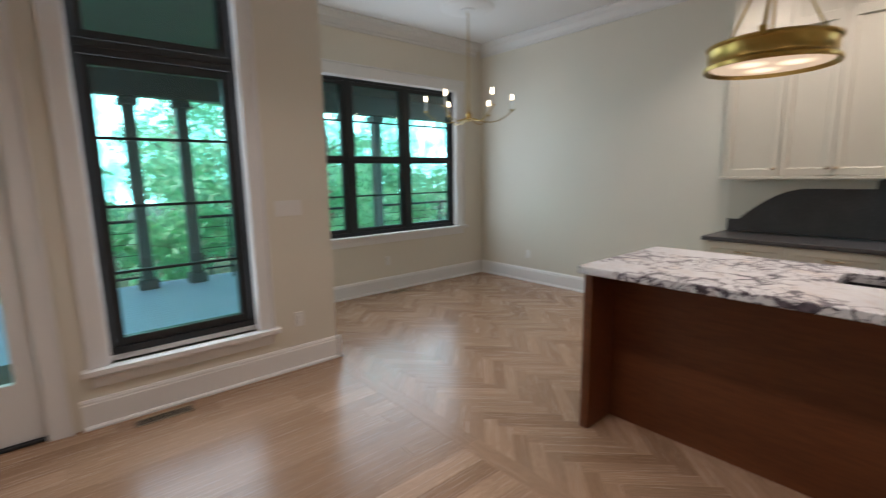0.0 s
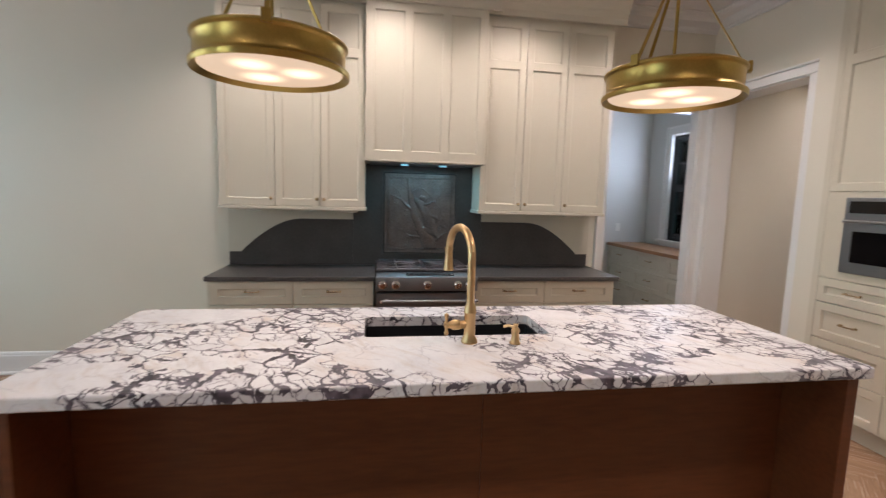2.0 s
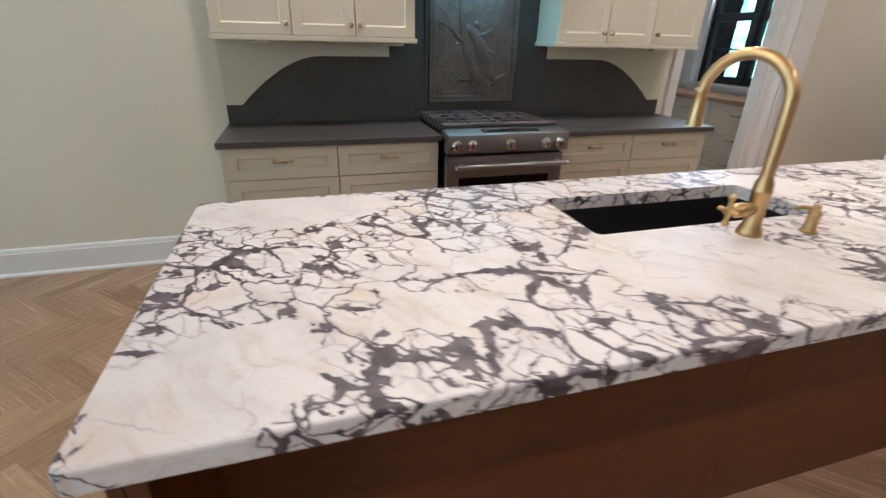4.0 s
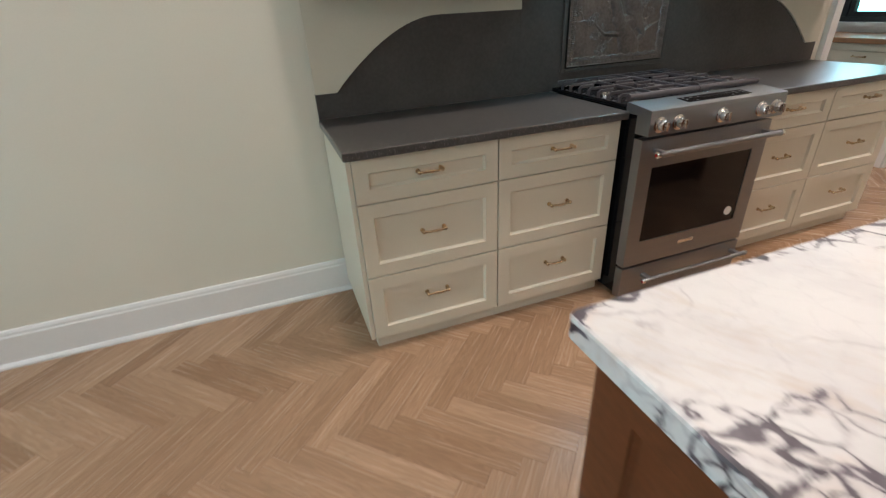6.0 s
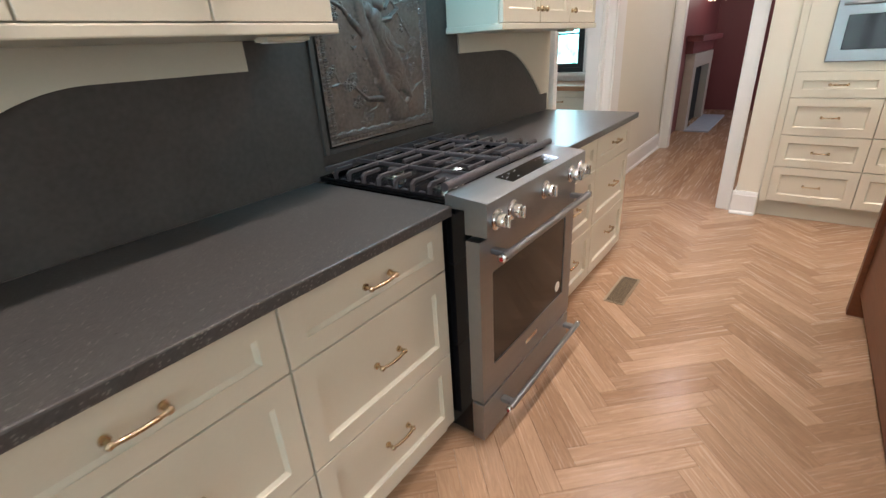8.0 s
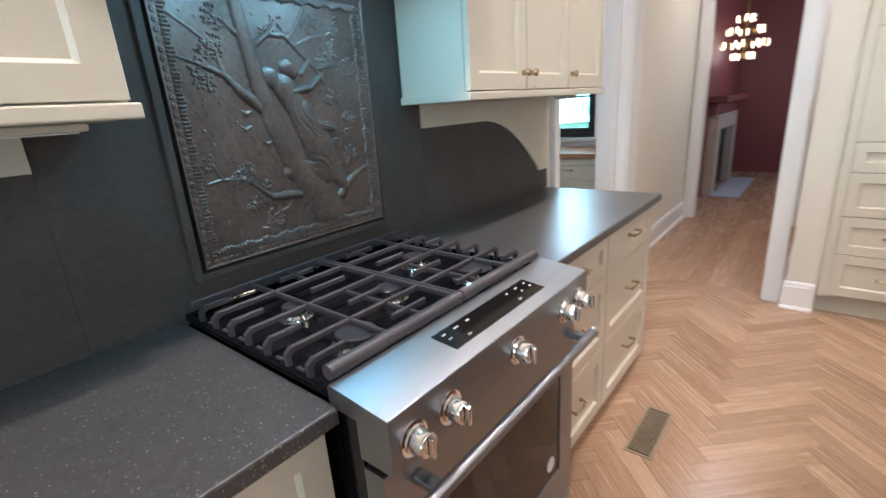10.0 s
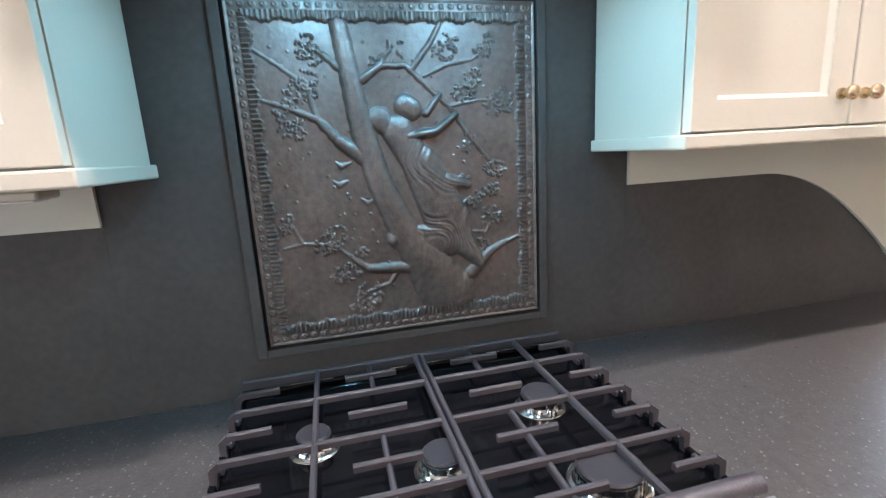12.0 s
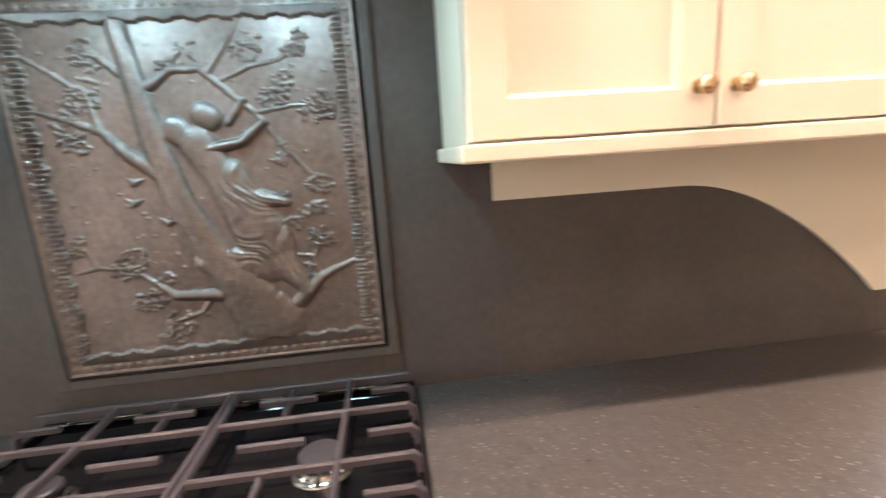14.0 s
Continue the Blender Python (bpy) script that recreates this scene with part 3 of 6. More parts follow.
def window(name, axis_y, sign, x0, x1, z0, z1, cols, bars, label, meet=None, rows=None, sash=0.05, mull=0.07):
    """A black window in a wall along x: frame, mullions, sashes, glazing bars and panes."""
    ob = tagged(part(name, box(x0, x1, axis_y - 0.045, axis_y + 0.045, z0, z0 + 0.045, 0.003), BLACKFRAME), label, "window", "", "structure")
    fr = bmesh.new()
    for b in ((x0, x0 + 0.045, z0 + 0.045, z1), (x1 - 0.045, x1, z0 + 0.045, z1), (x0 + 0.045, x1 - 0.045, z1 - 0.045, z1)):
        box(b[0], b[1], axis_y - 0.045, axis_y + 0.045, b[2], b[3], 0.003, fr, 1)
    part("window_frame", fr, BLACKFRAME, ob)
    rows = rows or [(z0 + 0.045, z1 - 0.045, bars)]
    wide = (x1 - x0 - 0.09 - mull * (cols - 1)) / cols
    for i in range(cols):
        xa = x0 + 0.045 + i * (wide + mull)
        xb = xa + wide
        if i < cols - 1:
            part("mullion", box(xb, xb + mull, axis_y - 0.05, axis_y + 0.05, z0 + 0.045, z1 - 0.045, 0.004), BLACKFRAME, ob)
        for k, (za, zb, n) in enumerate(rows):
            s = bmesh.new()
            for b in ((xa, xa + sash, za, zb), (xb - sash, xb, za, zb), (xa + sash, xb - sash, za, za + sash), (xa + sash, xb - sash, zb - sash, zb)):
                box(b[0], b[1], axis_y - 0.03, axis_y + 0.03, b[2], b[3], 0.004, s, 1)
            sa = part("sash", s, BLACKFRAME, ob)
            for j in range(n):
                z = za + sash + (zb - za - 2 * sash) * (j + 1) / (n + 1)
                part("glazing_bar", box(xa + sash, xb - sash, axis_y - 0.014, axis_y + 0.014, z - 0.009, z + 0.009, 0.002, None, 1), BLACKFRAME, sa)
            pane = part("pane", box(xa + sash - 0.004, xb - sash + 0.004, axis_y - 0.003, axis_y + 0.003, za + sash - 0.004, zb - sash + 0.004), GLASS, sa)
            pane.visible_shadow = False
        if len(rows) > 1 and meet:
            part("lock", box((xa + xb) / 2 - 0.03, (xa + xb) / 2 + 0.03, axis_y + sign * 0.03, axis_y + sign * 0.045, meet, meet + 0.02, 0.004), BLACKFRAME, ob)
    return ob


window("window_1", 5.285, -1, 2.36, 4.93, 0.75, 2.67, 3, 2, "black triple double-hung window with thin glazing bars", meet=1.70, rows=[(0.795, 1.70, 1), (1.70, 2.625, 1)], sash=0.045, mull=0.09)
window("window_2", 3.69, -1, 0.53, 1.455, 0.395, 2.27, 1, 3, "tall black fixed window looking on the porch", sash=0.055)
window("window_3", 3.69, -1, 0.53, 1.455, 2.27, 2.88, 1, 0, "black transom window over the tall window", sash=0.05)
window("window_4", -3.72, 1, 5.98, 7.28, 1.02, 2.50, 2, 2, "black pantry window with glazing bars", meet=1.76, rows=[(1.065, 1.76, 1), (1.76, 2.455, 1)], sash=0.045, mull=0.08)

structure("trim_window_stool", box(0.543, 1.442, 3.652, 3.75, 0.3555, 0.3945, 0.003), TRIM, "white stool under the tall window", "trim")

# porch door with one tall glass
d = tagged(part("door_1", box(0.085, 0.20, 3.65, 3.695, FZ + 0.02, 2.40, 0.003), TRIM), "white porch door with a tall glass pane", "door", "", "structure")
for b in ((-0.78, -0.665, FZ + 0.02, 2.40), (-0.665, 0.085, FZ + 0.02, 0.35), (-0.665, 0.085, 2.27, 2.40)):
    part("rail", box(b[0], b[1], 3.65, 3.695, b[2], b[3], 0.003), TRIM, d)
part("pane", box(-0.67, 0.09, 3.67, 3.676, 0.345, 2.275), GLASS, d).visible_shadow = False
for z in (0.25, 1.0, 1.74, 2.25):
    part("hinge", cyl((0.212, 3.642, z - 0.05), (0.212, 3.642, z + 0.05), 0.009), STEEL, d, "satin steel hinge")
part("header_panel", box(-0.78, 0.20, 3.65, 3.71, 2.40, 2.86), TRIM, d)
part("threshold", box(-0.78, 0.20, 3.62, 3.75, FZ + 0.001, FZ + 0.018, 0.004), BLACKFRAME, d)

# ---- kitchen: cabinets ----
def shaker(x_front, y0, y1, z0, z1, stile=0.058, rails=(), mids=()):
    """A recessed-panel front facing -x as one mesh. rails, mids: (from, to) of extra rails and stiles."""
    bm = bmesh.new()
    f, t, c, k = x_front, 0.02, 0.0016, 0.008
    ys = [y0 + c, y0 + stile] + [v for m in mids for v in m] + [y1 - stile, y1 - c]
    zs = [z0 + c, z0 + stile] + [v for m in rails for v in m] + [z1 - stile, z1 - c]
    g = [[bm.verts.new((f, y, z)) for z in zs] for y in ys]
    for i in range(len(ys) - 1):
        for j in range(len(zs) - 1):
            q = [g[i][j], g[i + 1][j], g[i + 1][j + 1], g[i][j + 1]]
            if i % 2 and j % 2:
                inner = [bm.verts.new((f + 0.0125, y, z)) for y, z in ((ys[i] + k, zs[j] + k), (ys[i + 1] - k, zs[j] + k), (ys[i + 1] - k, zs[j + 1] - k), (ys[i] + k, zs[j + 1] - k))]
                lip = [bm.verts.new((f + 0.004, v.co.y, v.co.z)) for v in q]
                for n in range(4):
                    bm.faces.new((q[n], q[(n + 1) % 4], lip[(n + 1) % 4], lip[n]))
                    bm.faces.new((lip[n], lip[(n + 1) % 4], inner[(n + 1) % 4], inner[n]))
                bm.faces.new(inner)
            else:
                bm.faces.new(q)
    rim = [g[i][0] for i in range(len(ys))] + [g[-1][j] for j in range(1, len(zs))] + [g[i][-1] for i in range(len(ys) - 2, -1, -1)] + [g[0][j] for j in range(len(zs) - 2, 0, -1)]

    def ring(x, grow):
        return [bm.verts.new((x, v.co.y + (grow if v.co.y > (y0 + y1) / 2 else -grow) * (abs(v.co.y - y0) < 0.003 or abs(v.co.y - y1) < 0.003), v.co.z + (grow if v.co.z > (z0 + z1) / 2 else -grow) * (abs(v.co.z - z0) < 0.003 or abs(v.co.z - z1) < 0.003))) for v in rim]

    rings = [rim, ring(f + c, c), ring(f + t, c)]
    n = len(rim)
    for a, b in zip(rings, rings[1:]):
        for i in range(n):
            bm.faces.new((a[i], a[(i + 1) % n], b[(i + 1) % n], b[i]))
    return bm


def shaker_y(y_front, x0, x1, z0, z1, stile=0.055, rails=()):
    """The same front, facing +y."""
    bm = shaker(-y_front, x0, x1, z0, z1, stile, rails)
    for v in bm.verts:
        v.co = Vector((v.co.y, -v.co.x, v.co.z))
    return bm


def arch_pull(c, span, out, along=(0, 1, 0), away=(-1, 0, 0)):
    """A drawer pull: bowed bar on two collared posts."""
    c, u, w = Vector(c), Vector(along), Vector(away)
    bm = bmesh.new()
    for s in (-1, 1):
        p = c + u * s * span / 2
        cyl(p, p + w * 0.006, 0.0095, n=12, bm=bm)
        cyl(p + w * 0.006, p + w * out, 0.0055, n=10, bm=bm)
        ball(p + w * out, 0.0085, bm, 10, 6)
    pts = [c + u * span * (k / 8 - 0.5) + w * (out + 0.006 * math.sin(math.pi * k / 8)) for k in range(9)]
    tube(pts, 0.0052, 10, bm)
    return bm


def knob(c, away=(-1, 0, 0)):
    bm = bmesh.new()
    c, w = Vector(c), Vector(away)
    cyl(c, c + w * 0.005, 0.011, n=14, bm=bm)
    cyl(c + w * 0.005, c + w * 0.016, 0.006, n=10, bm=bm)
    ball(c + w * 0.023, 0.0145, bm, 14, 8, (0.7, 1, 1) if abs(w.x) > 0.5 else (1, 0.7, 1))
    return bm


ROWS_Z = [(0.044, 0.359, 0.235), (0.364, 0.690, 0.540), (0.695, 0.876, 0.797)]


def base_unit(y0, y1, end, group):
    cab = thing("base_cabinet", 5.2, (y0 + y1) / 2, FZ, "cream painted three-drawer base cabinet under a black counter", "cabinet", group)
    bm = box(4.866, 5.45, y0, y1, 0.042, 0.879)
    part("body", bm, CAB, cab)
    part("toe_kick", box(4.885, 4.900, y0 + (0.031 if end < 0 else 0), y1 - (0.031 if end > 0 else 0), FZ, 0.0418), CAB, cab)
    if end:
        ya, yb = (y1, y1 + 0.018) if end > 0 else (y0 - 0.018, y0)
        ep = part("end_panel", box(4.85, 5.45, ya, yb, 0.042, 0.879, 0.002), CAB, cab)
        part("foot_panel", box(4.885, 5.45, y1 - 0.03 if end > 0 else y0 + 0.014, y1 - 0.014 if end > 0 else y0 + 0.03, FZ, 0.0416), CAB, ep)
    for z0, z1, zp in ROWS_Z:
        dr = part("drawer_front", shaker(4.844, y0 + 0.002, y1 - 0.002, z0, z1), CAB, cab)
        part("pull", arch_pull((4.844, (y0 + y1) / 2, zp), 0.096, 0.026), PULLS, dr, "burnished brass bar pull", True)


base_unit(1.133, 1.742, 1, "base cabinets beside the range")
base_unit(0.522, 1.131, 0, "base cabinets beside the range")
base_unit(-0.892, -0.288, 0, "base cabinets beside the range")
base_unit(-1.500, -0.894, -1, "base cabinets beside the range")


def counter(y0, y1, label):
    return tagged(part("countertop", box(4.815, 5.452, y0, y1, 0.880, 0.915, 0.005, None, 2), HONED), label, "countertop", "stone countertops beside the range")


counter(0.507, 1.771, "matte black stone countertop with eased edge")
counter(-1.549, -0.276, "matte black stone countertop with eased edge, by the pantry")


# black stone splashback, arched at both sides
def arch(y_out, y_flat, y_top, y_in, z_low, z_top):
    pts = [(y_out, z_low), (y_flat, z_low)]
    for k in range(1, 17):
        s = k / 16
        pts.append((y_flat + (y_top - y_flat) * s, z_low + (z_top - z_low) * math.sin(s * math.pi / 2) ** 0.92))
    return pts + [(y_in, z_top)]


def band(lower, upper, x0, x1):
    """A solid between two lines of (y, z) with equally many points."""
    bm = bmesh.new()
    cols = [[bm.verts.new((x, y, z)) for x in (x0, x1) for y, z in (lo, hi)] for lo, hi in zip(lower, upper)]
    for a, b in zip(cols, cols[1:]):
        for i, j in ((0, 1), (1, 3), (3, 2), (2, 0)):
            bm.faces.new((a[i], a[j], b[j], b[i]))
    for c in (cols[0], cols[-1]):
        bm.faces.new((c[0], c[1], c[3], c[2]))
    return bm


left, right = arch(1.767, 1.667, 1.144, 0.708, 1.030, 1.328), arch(-1.545, -1.430, -0.90, -0.473, 1.030, 1.328)
sp = thing("splashback", 5.458, 0.1, 0.916, "black soapstone splashback with arched shoulders", "splashback")
for pts in (left, right):
    part("shoulder", band([(y, 0.916) for y, z in pts], pts, 5.446, 5.4695), STONE, sp)
part("centre_slab", box(5.446, 5.4695, -0.4725, 0.7075, 0.916, 1.842), STONE, sp)
for pts in (left, right):
    tagged(part("valance_panel", band(pts, [(y, 1.4155) for y, z in pts], 5.436, 5.4455), CAB), "cream painted panel cut to an arch under the wall cabinets", "panel", "arched panels under the wall cabinets")

# wall cabinets and hood
UZ0, UZ1 = 1.447, 3.030


def wall_unit(y0, y1, doors, group):
    cab = thing("wall_cabinet", 5.3, (y0 + y1) / 2, UZ0, "tall cream painted wall cabinet with panelled doors", "wall cabinet", group)
    part("body", box(5.152, 5.434, y0, y1, UZ0 - 0.004, 3.06), CAB, cab)
    part("light_rail", box(5.124, 5.434, y0 - 0.012, y1 + 0.012, 1.416, UZ0 - 0.004, 0.004), CAB, cab)
    for ya, yb, ky in doors:
        do = part("door", shaker(5.13, ya + 0.002, yb - 0.002, UZ0, UZ1, 0.055, [(2.64, 2.705)]), CAB, cab)
        part("knob", knob((5.13, ky, 1.505)), PULLS, do, "small brass knob", True)


wall_unit(0.600, 1.742, [(1.316, 1.742, 1.345), (0.958, 1.314, 0.985), (0.600, 0.956, 0.929)], "wall cabinets either side of the hood")
wall_unit(-1.522, -0.372, [(-0.745, -0.372, -0.716), (-1.115, -0.747, -0.776), (-1.522, -1.117, -1.146)], "wall cabinets either side of the hood")

hood = thing("range_hood", 5.25, 0.11, 1.84, "cream painted panelled hood cover over the range", "range hood")
part("body", box(5.075, 5.434, -0.368, 0.597, 1.842, 3.12), CAB, hood)
part("front", shaker(5.052, -0.385, 0.600, 1.842, 3.07, 0.07, (), [(-0.080, -0.014), (0.229, 0.295)]), CAB, hood)
part("bottom_band", box(5.046, 5.434, -0.388, 0.603, 1.826, 1.8415, 0.003), CAB, hood)
part("liner", box(5.10, 5.42, -0.32, 0.56, 1.818, 1.8255), STEEL, hood, "brushed steel hood liner")
for y in (0.27, -0.06):
    part("light", lathe([(0.0, 0.0), (0.032, 0.0), (0.036, 0.006), (0.036, 0.01)], (5.22, y, 1.807), 20), emitter("hood_glow", (0.35, 0.8, 1.0), 0.45), hood)
SMALLCROWN = [(0, 3.06), (0.02, 3.06), (0.02, 3.11), (0.045, 3.15), (0.05, 3.17), (0.09, 3.23), (0.10, 3.26), (0.10, TOP - 0.002), (0, TOP - 0.002)]


def cab_crown(x, y0, y1, name, ends):
    bm = box(x, 5.469, y0, y1, 3.061, TOP - 0.003)
    sweep(SMALLCROWN, (x, y0 - (0.1 if ends[0] else 0)), (x, y1 + (0.1 if ends[1] else 0)), (-1, 0), bm)
    return tagged(part(name, bm, CAB), "cream painted frieze and crown above the cabinets", "crown moulding", "cabinet crowns")


for ya, yb in ((1.44, 1.56), (0.66, 0.80), (-1.30, -1.18)):
    uc = thing("puck_light", 5.20, (ya + yb) / 2, 1.402, "small cream fixture under the wall cabinet", "cabinet light", "lights under the wall cabinets")
    part("housing", box(5.17, 5.23, ya, yb, 1.402, 1.4158, 0.004), CAB, uc)
    part("lens", box(5.18, 5.22, ya + 0.012, yb - 0.012, 1.399, 1.4018, 0.001), PLATE, uc)


cab_crown(5.13, 0.604, 1.742, "cabinet_crown", (0, 1))
cab_crown(5.13, -1.522, -0.389, "cabinet_crown", (1, 0))
cab_crown(5.05, -0.386, 0.601, "cabinet_crown", (1, 1))


# ---- island ----
IX0, IX1, IY0, IY1, IZ = 2.63, 3.635, -1.33, 1.642, 0.968
SX0, SX1, SY0, SY1 = 3.12, 3.435, -0.245, 0.566


def round_rect(x0, x1, y0, y1, r, n=5):
    pts = []
    for cx, cy, a in ((x1 - r, y1 - r, 0), (x0 + r, y1 - r, 90), (x0 + r, y0 + r, 180), (x1 - r, y0 + r, 270)):
        for k in range(n + 1):
            t = radians(a + 90 * k / n)
            pts.append((cx + r * math.cos(t), cy + r * math.sin(t)))
    return pts


def slab_with_hole(outer, inner, z0, z1, edge):
    """A slab with a hole; outer and inner have equally many points, the outer edge is eased."""
    bm = bmesh.new()
    cx, cy = sum(p[0] for p in outer) / len(outer), sum(p[1] for p in outer) / len(outer)

    def ring(pts, z, inset=0.0):
        return [bm.verts.new((x - math.copysign(inset, x - cx), y - math.copysign(inset, y - cy), z)) for x, y in pts]

    rings = [ring(inner, z0), ring(outer, z0, edge), ring(outer, z0 + edge), ring(outer, z1 - edge), ring(outer, z1 - edge * 0.3, edge * 0.3), ring(outer, z1, edge), ring(inner, z1)]
    n = len(outer)
    for a, b in zip(rings, rings[1:] + rings[:1]):
        for i in range(n):
            bm.faces.new((a[i], a[(i + 1) % n], b[(i + 1) % n], b[i]))
    return bm


tagged(part("island_top", slab_with_hole(round_rect(IX0, IX1, IY0, IY1, 0.018), round_rect(SX0, SX1, SY0, SY1, 0.02), IZ - 0.045, IZ, 0.006), MARBLE), "white marble island top with purple-grey veins", "countertop")
isl = thing("kitchen_island", 3.15, 0.155, FZ, "dark stained wooden kitchen island with open knee space", "island")
iz = IZ - 0.046
ep = part("end_panel", box(2.66, 3.60, 1.555, 1.584, FZ, iz, 0.003), WALNUT, isl)
part("end_frame", shaker_y(1.605, 2.66, 3.60, FZ, iz, 0.085), WALNUT, ep)
part("end_panel", box(2.66, 3.60, -1.295, -1.245, FZ, iz, 0.003), WALNUT, isl)
for ya, yb in ((-1.244, 0.0994), (0.1006, 1.554)):
    part("back_panel", box(2.92, 2.945, ya, yb, FZ, iz, 0.0015, None, 1), WALNUT, isl)
part("aisle_front", box(3.555, 3.575, -1.244, 1.554, 0.10, iz), WALNUT, isl)
part("toe_kick", box(3.50, 3.515, -1.244, 1.554, FZ, 0.10), WALNUT, isl)
sk = thing("sink", 3.28, 0.16, 0.72, "black undermount kitchen sink in the marble top", "sink")
bm = slab_with_hole(round_rect(SX0 - 0.03, SX1 + 0.03, SY0 - 0.03, SY1 + 0.03, 0.03), round_rect(SX0 + 0.004, SX1 - 0.004, SY0 + 0.004, SY1 - 0.004, 0.02), 0.73, IZ - 0.0455, 0.003)
part("bowl", bm, SINK, sk)
part("bottom", box(SX0 - 0.02, SX1 + 0.02, SY0 - 0.02, SY1 + 0.02, 0.715, 0.74), SINK, sk)
part("drain", lathe([(0.0, 0.746), (0.03, 0.746), (0.045, 0.75), (0.055, 0.745), (0.055, 0.7405)], (3.28, 0.16, 0), 24), STEEL, sk, "steel drain", True)

# faucet and soap pump
fa = thing("faucet", 3.03, 0.14, IZ, "brushed brass gooseneck kitchen faucet", "faucet")
part("base", lathe([(0.033, 0.0), (0.034, 0.006), (0.031, 0.011), (0.031, 0.016), (0.026, 0.024), (0.0235, 0.034), (0.0225, 0.118), (0.0255, 0.122), (0.0255, 0.128), (0.0235, 0.132), (0.0225, 0.150), (0.0175, 0.158), (0.0155, 0.170), (0.0, 0.170)], (3.03, 0.14, IZ), 24), FAUCETBRASS, fa, "", True)
dirx, diry = 0.97, 0.237
reach, cz = 0.118, 1.312
pts = [(3.03, 0.14, 1.12), (3.03, 0.14, 1.22)]
for k in range(15):
    a = math.pi * k / 14
    h = reach * (1 - math.cos(a))
    pts.append((3.03 + dirx * h, 0.14 + diry * h, cz + reach * math.sin(a)))
pts.append((3.03 + dirx * 2 * reach, 0.14 + diry * 2 * reach, 1.315))
part("neck", tube(pts, 0.0162, 16), FAUCETBRASS, fa, "", True)
ex, ey = 3.03 + dirx * 2 * reach, 0.14 + diry * 2 * reach
part("spray_head", lathe([(0.0, 1.332), (0.0190, 1.332), (0.0200, 1.326), (0.0180, 1.320), (0.0165, 1.314), (0.0170, 1.280), (0.0200, 1.262), (0.0195, 1.252), (0.0225, 1.236), (0.0225, 1.228), (0.0, 1.228)], (ex, ey, 0), 20), FAUCETBRASS, fa, "", True)
bm = lathe([(0.0, 0.0), (0.017, 0.0), (0.017, 0.030), (0.0205, 0.034), (0.0205, 0.060), (0.016, 0.066), (0.012, 0.078), (0.0, 0.080)], (3.03, 0.15, 1.042), 20, "Y")
cyl((3.03, 0.236, 1.010), (3.03, 0.236, 1.078), 0.0065, n=12, bm=bm)
for z in (1.008, 1.080):
    ball((3.03, 0.236, z), 0.010, bm, 12, 8)
cyl((2.998, 0.236, 1.042), (3.062, 0.236, 1.042), 0.0065, n=12, bm=bm)
cyl((3.03, 0.22, 1.042), (3.03, 0.246, 1.042), 0.010, n=12, bm=bm)
part("lever", bm, FAUCETBRASS, fa, "", True)
so = thing("soap_pump", 3.00, -0.045, IZ, "small brushed brass soap pump beside the faucet", "soap dispenser")
part("body", lathe([(0.022, 0.0), (0.023, 0.005), (0.017, 0.012), (0.015, 0.045), (0.018, 0.052), (0.016, 0.062), (0.010, 0.068), (0.010, 0.082), (0.0, 0.084)], (3.00, -0.045, IZ), 20), FAUCETBRASS, so, "", True)
part("nozzle", tube([(3.00, -0.045, IZ + 0.068), (3.02, -0.02, IZ + 0.070), (3.032, -0.005, IZ + 0.062)], 0.006, 8), FAUCETBRASS, so, "", True)

